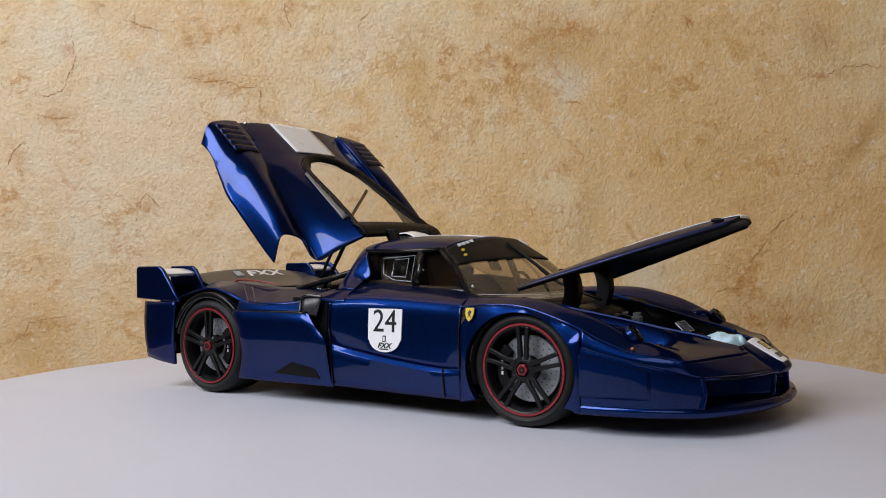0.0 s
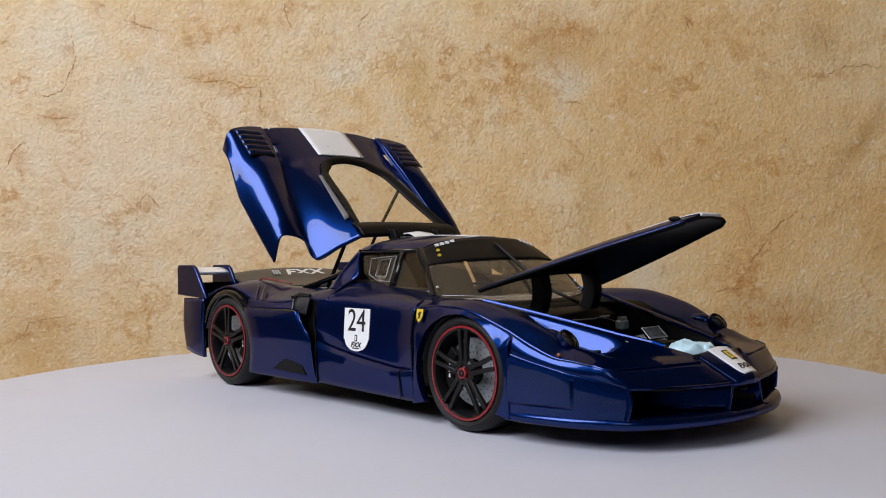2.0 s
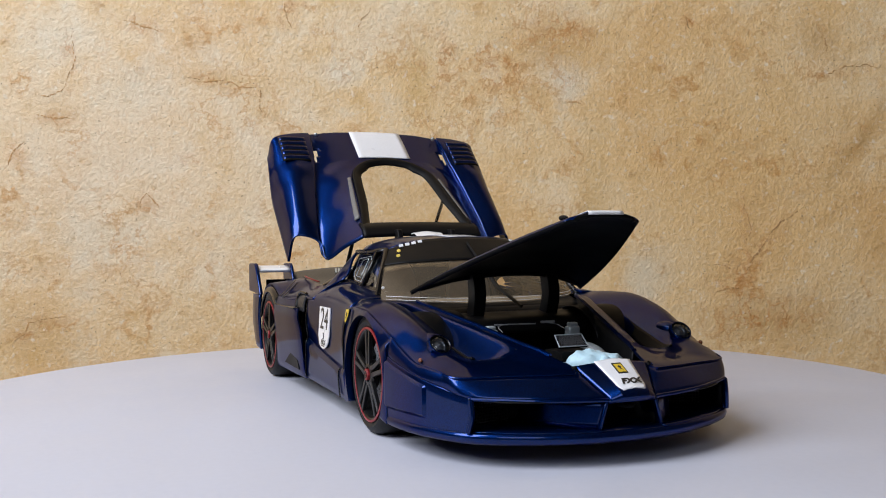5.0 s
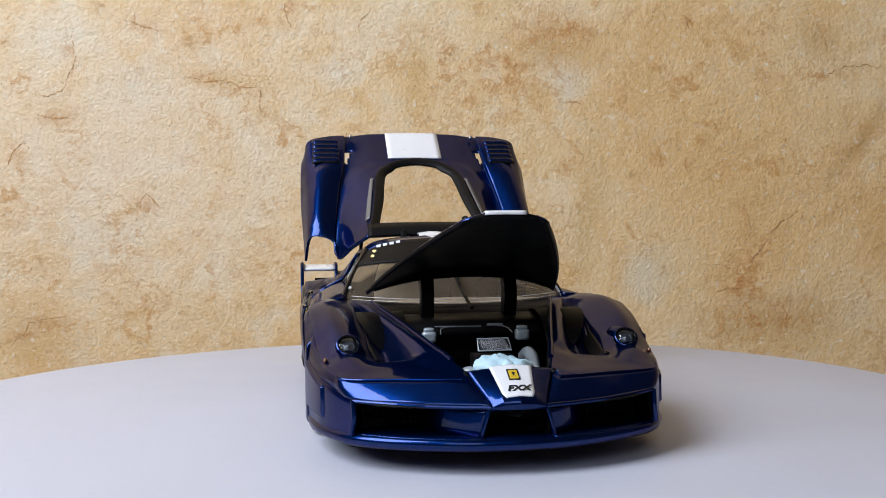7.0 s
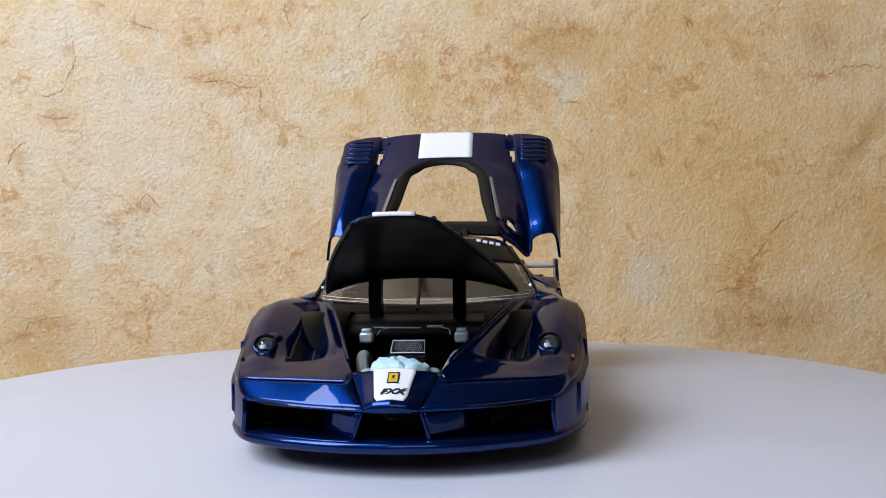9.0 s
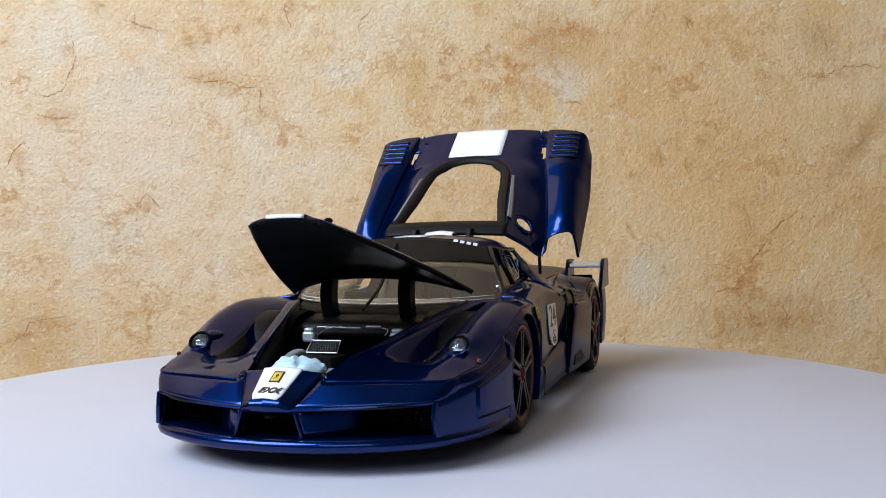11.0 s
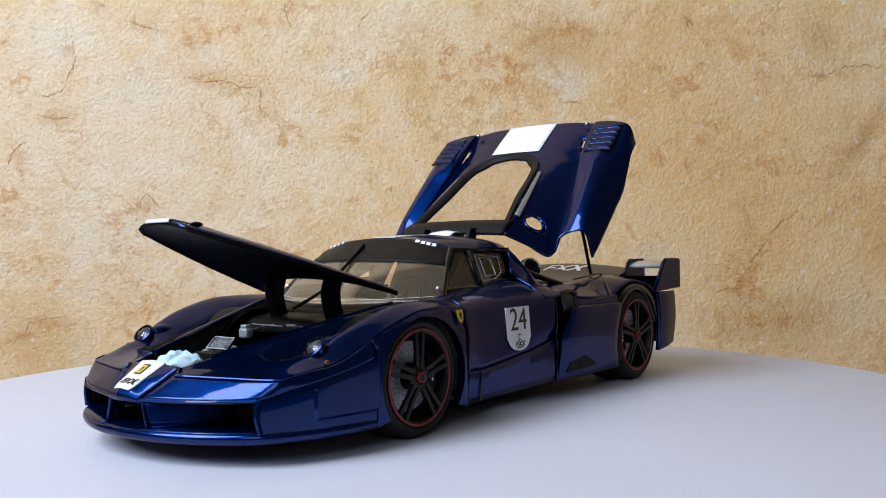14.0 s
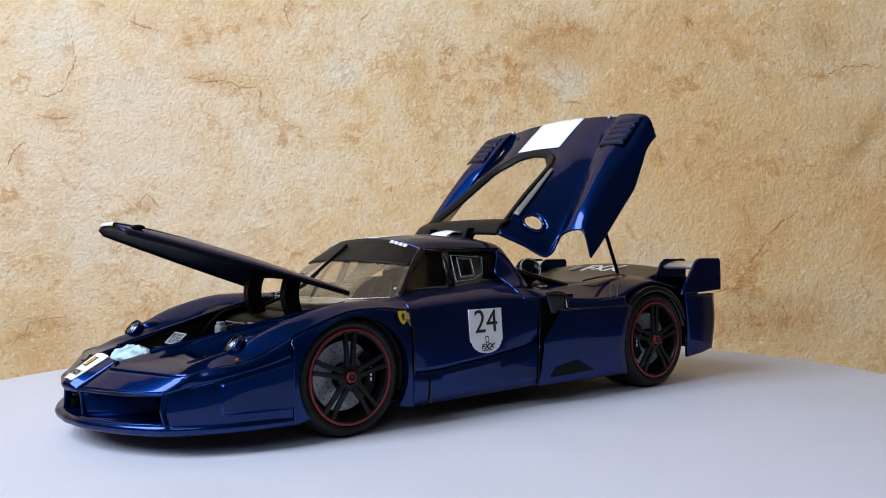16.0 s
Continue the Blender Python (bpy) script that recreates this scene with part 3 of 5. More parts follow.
def nose():
    # the beak between the two wings: a raised centre with a slanting facet on each side
    rows = []
    for q in (0, 0.25, 0.5, 0.75, 0.96):
        e, i, z = (131.0 + 10.0 * q, 11.6 - 4.4 * q), (131.4 + 10.9 * q, 5.9 - 1.7 * q), 25.5 - 6.5 * q
        rows.append([(e[0], -e[1], 25.0 - 7.6 * q), (i[0], -i[1], z), (131.4 + 11.4 * q, 0, z + 0.4), (i[0], i[1], z), (e[0], e[1], 25.0 - 7.6 * q)])
    rows.append([(141.2, -7.2, 17.1), (142.6, -4.0, 18.0), (143.2, 0, 18.2), (142.6, 4.0, 18.0), (141.2, 7.2, 17.1)])
    rows.append([(140.6, -7.2, 16.5), (142.0, -4.0, 16.8), (142.5, 0, 16.8), (142.0, 4.0, 16.8), (140.6, 7.2, 16.5)])
    part("nose_cone", surface(rows, 30, 16, 1, lin_v=True), BLUE, CAR, thick=0.9, offset=0, angle=12)
    # white nose panel, tapering towards the tip
    pl = []
    for k in range(9):
        q = k / 8
        z, w = 25.5 - 6.5 * q + 0.75, 5.7 - 1.7 * q - (0.6 if k == 8 else 0)
        pl.append([(131.5 + 10.7 * q, -w, z - 0.05), (131.5 + 10.85 * q, -w * 0.5, z + 0.2), (131.5 + 11.0 * q, 0, z + 0.4), (131.5 + 10.85 * q, w * 0.5, z + 0.2), (131.5 + 10.7 * q, w, z - 0.05)])
    np_ = part("nose_panel", surface(pl, 24, 10, 1), WHITE, CAR, "white painted nose panel", thick=0.35, offset=0)
    m = frame_at((135.3, 0, 24.52), (0, 1, 0), (-0.859, 0, 0.512))
    part("nose_badge", prism([(-1.5, -2.2), (1.5, -2.2), (1.5, 2.2), (-1.5, 2.2)], 0.2, m), INK, np_)
    part("badge_field", prism([(-1.15, -1.8), (1.15, -1.8), (1.15, 1.6), (-1.15, 1.6)], 0.3, m), YELLOW, np_)
    part("badge_mark", prism([(-0.5, -1.1), (-0.1, -0.2), (-0.5, 0.5), (0.1, 0.9), (0.55, 0.4), (0.2, -0.2), (0.5, -1.1), (0.05, -0.4)], 0.36, m), INK, np_)
    writing("lettering", "FXX", 2.8, frame_at((140.1, 0.2, 21.8), (0, 1, 0), (-0.859, 0, 0.512)), INK, np_, shear=0.3, sx=1.12, bold=0.13)


SPLITTER = [(91.5, 52.4), (100, 51.9), (110, 50.0), (119, 46.6), (127, 42.0), (132.4, 35.6), (137.6, 25.8), (141.6, 13.6), (143.0, 0)]


def splitter():
    pts = spline(np.array(SPLITTER), np.linspace(0, len(SPLITTER) - 1, 49))
    prof = [(-14, 9.2), (-0.6, 9.4), (0.25, 8.9), (0.55, 8.0), (0.2, 7.0), (-0.8, 6.4), (-14, 6.4)]
    half = []
    for i, (x, y) in enumerate(pts):
        d = pts[min(i + 1, len(pts) - 1)] - pts[max(i - 1, 0)]
        n = np.array([-d[1], d[0]]) / np.hypot(*d)
        n = n if n[0] * 1 + n[1] * 0.4 > 0 else -n
        half.append([(x + n[0] * o, max(0, y + n[1] * o), z) for o, z in prof])
    rows = [[(x, -y, z) for x, y, z in r] for r in half] + half[-2::-1]
    part("splitter", surface(rows, 128, 12, 1, lin_v=True), BLUE, CAR, angle=60, thick=0.4, offset=0)
    part("undertray", box(-100, 112, -40, 40, 6.2, 7.2), MATT, CAR)


def headlamps():
    for s in PAIR:
        m = frame_at((107.3, s * 41.4, 30.3), (0.10 * s, 1, 0), (-0.66, 0, 0.75))
        # teardrop housing let into the wing
        part("lamp_housing", ball(99.6, s * 41.4, 30.4, 5.8, 3.5, 2.9), BLUE, CAR)
        lamp = part("headlamp", lathe_at([(3.6, -0.6), (3.5, 0.8), (3.2, 0.95), (3.0, -1.0), (0.01, -1.4)], m, 32), BLUE, CAR, "round headlamp in a blue bezel")
        part("bezel", lathe_at([(3.2, 0.6), (3.0, 0.9), (2.6, 0.5), (2.5, 0.0)], m, 32), BLACK, lamp)
        part("bulb", lathe_at([(2.6, 0.35), (1.7, -0.3), (1.0, -0.2), (0.01, 0.4)], m, 24), LAMPGREY, lamp)
        part("lens", lathe_at([(2.7, 0.65), (1.9, 1.2), (1.0, 1.5), (0.01, 1.6)], m, 24), LENS, lamp)
        part("repeater", ball(109.2, s * 47.9, 26.7, 0.8, 0.6, 0.7), AMBER, CAR)


def lathe_at(profile, m, n=32):
    """Rings about z of the pose m from (radius, height) pairs in mm."""
    bm = bmesh.new()
    rows = [[bm.verts.new(m @ Vector((r * MM * math.cos(2 * math.pi * k / n), r * MM * math.sin(2 * math.pi * k / n), z * MM))) for k in range(n)] for r, z in profile]
    for a, b in zip(rows, rows[1:]):
        for k in range(n):
            bm.faces.new((a[k], a[(k + 1) % n], b[(k + 1) % n], b[k]))
    return bm


# ---- flank: door, sill, rear quarter ----
DOOR_RIBS = [
    [(50, 39.6, 41.4), (50, 46.8, 40.8), (50, 51.4, 37.8), (50, 53.0, 29), (50, 53.0, 17.6), (50, 53.4, 15.5), (50, 52.4, 7)],
    [(40, 38.6, 43.2), (40, 45.8, 41.4), (40, 50.6, 37.8), (40, 51.8, 28), (40, 52.2, 17.4), (40, 53.2, 15.8), (40, 52.4, 7.1)],
    [(20, 37.4, 44.6), (20, 45.0, 42.4), (20, 49.8, 38.4), (20, 50.8, 28), (20, 51.2, 19.2), (20, 52.6, 17.4), (20, 52.4, 7.4)],
    [(4, 38.4, 45.6), (4, 44.6, 43.0), (4, 50.0, 39.0), (4, 51.0, 29), (4, 50.8, 21.2), (4, 52.3, 19.2), (4, 52.5, 7.7)],
    [(-9, 40.5, 44.0), (-9, 45.0, 42.2), (-9, 50.8, 38.6), (-9, 51.6, 30), (-9, 51.0, 23.5), (-9, 52.2, 21.2), (-9, 52.6, 8)],
]


def flanks():
    for s in PAIR:
        door = part("door", surface([r[:5] for r in DOOR_RIBS], 48, 24, s, flip=True), [BLUE, MATT], CAR, thick=0.9, rim=1)
        part("sill", surface([r[4:] for r in DOOR_RIBS], 48, 8, s, lin_v=True, flip=True), [BLUE, MATT], CAR, thick=0.9, rim=1)
        # shut lines
        for k, line in enumerate(([(50, 51.7, 37.4), (50, 53.35, 29), (50, 53.3, 17.6)], [(43, 51.9, 17.6), (43.2, 53.4, 15.4), (43.4, 52.9, 7.2)], [(-9, 51.1, 38.0), (-9, 52, 30), (-9, 51.4, 23.5), (-8, 52.5, 21.0), (-6.5, 52.9, 8)])):
            part("shut_line", tube([(x, s * y, z) for x, y, z in line], 0.28, 6), BLACK, CAR)
        # black pocket between door and rear quarter
        part("intake_pocket", surface([[(-9, 50.4, 39), (-22, 44, 41)], [(-9, 50.6, 30), (-22, 44, 30)], [(-9, 50.6, 20), (-22, 46, 20)], [(-9, 51.4, 9), (-20, 50, 9)]], 12, 6, s), BLUE, CAR, thick=0.5, offset=0)
        gr = surface([[(-14, 50.2, 40.2), (-23, 50.6, 40.4)], [(-14.5, 51, 37), (-22.5, 52.2, 37)], [(-16, 51, 33), (-21.5, 52.4, 33.5)]], 10, 6, s)
        part("intake_screen", gr, CARBON, CAR, thick=0.5, offset=0)
        part("screen_rim", tube([(-14, s * 50.4, 40.6), (-20, s * 51.2, 41.0), (-23, s * 51.6, 39.6), (-22.6, s * 53, 35)], 0.6, 8), BLACK, CAR)
        part("pocket_back", box(-30, -10, s * 30, s * 49.0, 8, 40), MATT, CAR)
        # rear quarter, from the slanting front edge to the wheel arch
        rows = []
        for z in (7.4, 9.5, 12, 16, 20, 24.2, 28, 31, 33.2, 34.4):
            xf = float(np.interp(z, [7, 12, 24.2, 34.4], [-7.2, -8.2, -9.6, -18.8]))
            xr = WR + math.sqrt(max(0, 21.6 ** 2 - (z - 19.3) ** 2))
            y = float(np.interp(z, [7, 10, 24, 32, 34.4], [53.6, 54.6, 55.6, 55.6, 54.6]))
            rows.append([(xf, y - 2.2, z), (xf - 0.4, y - 0.9, z), (xf * 0.7 + xr * 0.3, y - 0.2, z), (xf * 0.35 + xr * 0.65, y, z), (xr, y + 0.1, z), (xr, y - 2, z)])
        part("rear_quarter", surface(rows, 36, 15, s), [BLUE, MATT], CAR, thick=0.9, rim=1, angle=50)
        # bright edge on the slant; black triangular plate for the shade inside a low opening
        part("quarter_edge", tube([(-19.6, s * 54.0, 34.5), (-14.6, s * 53.9, 28.6), (-10.8, s * 53.6, 24.2), (-8.6, s * 52.9, 12)], 0.35, 6), BLUE, CAR)
        op = [(12, -2.8), (9.6, 0.9), (-1.6, 2.7), (-10.8, -2.0)] if s < 0 else [(-12, -2.8), (-9.6, 0.9), (1.6, 2.7), (10.8, -2.0)]
        flip = frame_at((-24, s * 53.0, 13), (1, 0.035, 0) if s < 0 else (-1, 0.035, 0), (0, 0, 1))
        part("side_opening_shade", prism(op, 1.9, flip), MATT, CAR)
        part("top_closure", surface([[(-19.5, 54.4, 34.4), (-19.5, 46, 35.5)], [(-38, 54.6, 34.4), (-38, 44, 36)], [(-58, 54.6, 34.4), (-58, 42, 37)]], 12, 4, s), BLACK, CAR, thick=0.5, offset=0)


# ---- cabin ----
def cabin():
    # windscreen between its curved base and the roof edge
    base = [(46, 40, 40.6), (54, 31, 39.9), (59, 20, 39.2), (61.5, 9, 38.9), (62, 0, 38.8)]
    top = [(29, 30.2, 57.6), (31, 25, 59.6), (33, 17, 61.0), (34, 8, 61.7), (34.4, 0, 61.9)]
    full_b = [(x, -y, z) for x, y, z in base] + [p for p in base[-2::-1]]
    full_t = [(x, -y, z) for x, y, z in top] + [p for p in top[-2::-1]]
    ribs = [[b, tuple(0.5 * (b[i] + t[i]) + (0, 0, 1.4)[i] + (1.2, 0, 0)[i] for i in range(3)), t] for b, t in zip(full_b, full_t)]
    g = part("windscreen", surface(ribs, 48, 20, 1), SCREEN, CAR, "clear raked windscreen")
    g.visible_shadow = False
    # dark sun band on the upper third
    A = np.array(ribs)
    U = spline(A, np.linspace(0, 8, 49))
    B = spline(U.transpose(1, 0, 2), np.linspace(1.18, 2.0, 11)).transpose(1, 0, 2) + np.array([0.25, 0, 0.25])
    part("sun_band", grid_mesh(B), MATT, CAR, "matt black sun band on the windscreen", thick=0.2, offset=0)
    # roof
    def roof_rib(x, z, w, zs):
        return [(x, -w, zs), (x, -w * 0.86, zs + (z - zs) * 0.55), (x, -w * 0.55, z - (z - zs) * 0.14), (x, 0, z), (x, w * 0.55, z - (z - zs) * 0.14), (x, w * 0.86, zs + (z - zs) * 0.55), (x, w, zs)]
    rr = [[(29, -30.2, 57.6), (31, -25, 59.6), (33, -17, 61.0), (34.4, 0, 61.9), (33, 17, 61.0), (31, 25, 59.6), (29, 30.2, 57.6)],
          roof_rib(20, 62.9, 30.6, 57.9), roof_rib(8, 63.2, 30.4, 57.8), roof_rib(-4, 62.6, 29.6, 57.4), roof_rib(-12, 61.4, 28.2, 56.4)]
    part("roof", surface(rr, 40, 36, 1), [BLUE, MATT], CAR, thick=0.8, offset=0)
    st = []
    for x in np.linspace(31.5, -12, 12):
        z = float(np.interp(x, [-12, -4, 8, 20, 34.4], [61.4, 62.6, 63.2, 62.9, 61.9])) + 0.55
        st.append([(x, -6.2, z - 0.12), (x, 0, z), (x, 6.2, z - 0.12)])
    part("roof_stripe", surface(st, 30, 6, 1), WHITE, CAR, "white centre stripe", thick=0.2, offset=0)
    for y in (-26, -23.6, -21.2, -18.8, 18.8, 21.2, 23.6, 26):
        m = frame_at((35.0 - abs(y) * 0.085, y, 60.7 - (abs(y) - 18.8) * 0.20), (-abs(y) / y * 0.25, 1, -abs(y) / y * 0.2), (-0.62, 0, 0.78))
        part("band_mark", prism([(-0.8, -0.6), (0.8, -0.6), (0.8, 0.6), (-0.8, 0.6)], 0.3, m), WHITE, CAR)
    for dx, dz in ((0, 0), (1.6, -1.8)):
        m = frame_at((35.5 + dx, -27.8 - dx * 0.5, 57.4 + dz), (0.45, 0.85, 0.1), (-0.5, 0.2, 0.8))
        part("yellow_dot", prism([(0.75 * math.cos(a), 0.6 * math.sin(a)) for a in np.linspace(0, 6.0, 14)], 0.3, m), YELLOW, CAR)
    for s in PAIR:
        m = frame_at((45.6, s * 37.6, 44.4), (0.3 * s, 1, 0), (-0.6, 0, 0.8))
        part("fixing_dot", prism([(0.5 * math.cos(a), 0.5 * math.sin(a)) for a in np.linspace(0, 6.0, 14)], 0.6, m), WHITE, CAR)
        # screen pillar
        part("pillar", tube([(46.6, s * 40.2, 40.4), (40.5, s * 36.8, 47.5), (34.5, s * 33.2, 53.5), (28.8, s * 30.4, 58.0)], 1.0, 8), BLACK, CAR)
        # side wall of the cabin with its window openings
        def y_at(z):
            return float(np.interp(z, [41, 44.6, 51, 57.6], [39.2, 37.5, 34.4, 30.6]))
        # opaque pieces: belt, header, pillar between the windows, sail behind
        def piece(name, poly, mat, bulge=0.0, th=0.9):
            bm = bmesh.new()
            vs = [bm.verts.new(Vector((x, s * (y_at(z) + bulge), z)) * MM) for x, z in poly]
            bm.faces.new(vs)
            return part(name, bm, mat, CAR, thick=th, offset=0)
        piece("belt_rail", [(46.5, 41.2), (43.5, 44.2), (22.4, 44.6), (6.4, 46.4), (-2.5, 46.4), (-6, 43.6), (20, 43.2), (40, 41.6)], BLACK)
        piece("window_post", [(22.6, 44.4), (19.6, 44.4), (17.6, 57.8), (20.6, 57.8)], BLACK, 0.2)
        piece("header", [(29, 57.2), (28, 58.4), (-8, 58.0), (-6.5, 56.4), (10, 56.8)], BLACK, 0.2)
        piece("front_jamb", [(43.5, 44.0), (45.5, 42.4), (29.5, 58.0), (27.0, 57.4)], BLACK, 0.3)
        glass = piece("door_glass", [(43.5, 44.2), (22.4, 44.5), (20.4, 57.2), (28, 57.2)], SMOKE, -0.2, 0.0)
        glass.visible_shadow = False
        glass = piece("quarter_glass", [(19.8, 44.5), (6.4, 46.4), (0, 49.5), (-4.5, 54), (-6.0, 56.8), (17.8, 57.2)], SMOKE, -0.2, 0.0)
        glass.visible_shadow = False
        # sliding pane with its clear frame
        fr = [(18.4, 46.0), (10, 46.6), (4.5, 48.8), (2.2, 54.6), (16.8, 55.6)]
        part("pane_frame", tube([(x, s * (y_at(z) + 0.25), z) for x, z in fr + fr[:1]], 0.13, 6, smooth=1, caps=False), ALLOY, CAR)
        fr = [(15.5, 47.6), (8.8, 48.0), (8.0, 54.0), (14.4, 54.6)]
        part("pane_hatch", tube([(x, s * (y_at(z) + 0.3), z) for x, z in fr + fr[:1]], 0.13, 6, smooth=1, caps=False), ALLOY, CAR)
        # black plate in place of the shade seen through the open hatch
        piece("hatch_shade", [(14.9, 48.2), (9.3, 48.5), (8.7, 53.5), (14.0, 54.0)], MATT, -0.6, 0.3)
        # sail panel behind the window down to the shoulder
        sail = [
            [(-2.5, 37.6, 46.4), (-2.5, 40.2, 45.2), (-2.5, 44.5, 43.2)],
            [(-1.0, 36.2, 49.0), (-6, 38.4, 47.6), (-8, 44.6, 43.0)],
            [(-4.6, 33.4, 54.2), (-8.5, 36.2, 50.6), (-11, 43.2, 43.0)],
            [(-6.4, 31.2, 57.2), (-10.4, 33.6, 53.4), (-12.8, 41.8, 43.2)],
            [(-10.5, 28.4, 58.2), (-12.2, 31.4, 54.0), (-13.4, 39.4, 43.0)],
        ]
        part("sail_panel", surface(sail, 30, 16, s, flip=False), BLUE, CAR, thick=0.8, offset=0)
        part("shoulder_cap", surface([[(-2.5, 44.4, 43.2), (-2.5, 50.6, 38.8)], [(-9, 45.0, 42.6), (-9, 51.0, 38.8)], [(-14, 43.0, 42.6), (-15, 50.6, 39.6)], [(-19, 41.6, 42.0), (-20, 49.4, 40.2)]], 20, 6, s), BLUE, CAR, thick=0.8, offset=0)
    # bulkhead behind the seats
    bk = [[(-12, -28, 56.6), (-12, -14, 60.4), (-12, 0, 61.2), (-12, 14, 60.4), (-12, 28, 56.6)], [(-14, -38, 38), (-14, -18, 38), (-14, 0, 38), (-14, 18, 38), (-14, 38, 38)]]
    part("bulkhead", surface(bk, 6, 20, 1), MATT, CAR, thick=0.6, offset=0)
    # cabin inside: tub, dashboard, two seats, wheel
    part("cabin_tub", box(-14, 52, -36, 36, 18, 30), TAN, CAR)
    part("dashboard", surface([[(58, y, 38.2 - abs(y) * 0.02), (50, y, 40.2 - abs(y) * 0.03), (43, y, 38.5), (42, y, 30)] for y in (-32, -16, 0, 16, 32)], 16, 12, 1), TAN, CAR, thick=0.8, offset=0)
    for s in PAIR:
        seat = part("seat", box(2, 22, s * 16 - 9, s * 16 + 9, 29, 34), TAN, CAR, bevel=2.5)
        part("backrest", surface([[(2, s * 16 + y, 32), (-3, s * 16 + y, 44), (-7, s * 16 + y * 0.6, 55)] for y in (-9, -7, 0, 7, 9)], 14, 14, 1), TAN, seat, thick=3.0, offset=0)
    wheel = part("steering_wheel", lathe_at([(6.4 + 0.7 * math.cos(a), 0.7 * math.sin(a)) for a in np.linspace(0, 2 * math.pi, 9)], frame_at((37, 16, 42), (0, 1, 0), (-0.35, 0, 0.94)), 32), MATT, CAR)
    part("column", tube([(44, 16, 38), (37, 16, 42)], 1.0, 8, smooth=1), MATT, wheel)
    # roof scoop and cover hinges
    part("roof_scoop", surface([[(-2, y, 63.0), (-7, y, 65.4 - abs(y) * 0.1), (-12, y, 64.6 - abs(y) * 0.1), (-13, y, 61.4)] for y in (-6, -4.5, 0, 4.5, 6)], 12, 12, 1), WHITE, CAR, "white roof scoop", thick=0.5, offset=0)
    for y in (-12, 12):
        part("cover_hinge", prism([(0, 0), (5, 0), (2, 6), (-4, 6)], 2.2, Matrix.Translation((-0.010, (y - 1.1) * MM, 0.0605)) @ Matrix.Rotation(radians(90), 4, "X") @ Matrix.Translation((0, 0, -0.0022))), MATT, CAR, bevel=0.4)
    # wiper
    wp = part("wiper", tube([(77.5, 0.3, 38.4), (67, -0.2, 42.2), (59, -0.7, 45.6), (53, -1.1, 50.0)], 0.6, 6), MATT, CAR)
    part("blade", tube([(60.0, -0.6, 45.2), (48, -1.5, 54.0), (39.6, -2.1, 60.0)], 0.65, 6), MATT, wp)
    # white lines along the scuttle
    for dz in (0, 1.1):
        part("scuttle_line", tube([(47.5, -37, 40.6 + dz), (55, -30, 40.3 + dz), (60.5, -18, 39.8 + dz), (63, 0, 39.5 + dz), (60.5, 18, 39.8 + dz), (55, 30, 40.3 + dz), (47.5, 37, 40.6 + dz)], 0.10, 5), WHITE, CAR)
    part("scuttle_panel", surface([[(64, y, 37.2 + 1.4 * (1 - (y / 34) ** 2) - 1), (62 - (y / 34) ** 2 * 13, y, 38.8 + (y / 34) ** 2 * 1.4)] for y in np.linspace(-34, 34, 9)], 24, 3, 1), MATT, CAR, thick=0.5, offset=0)


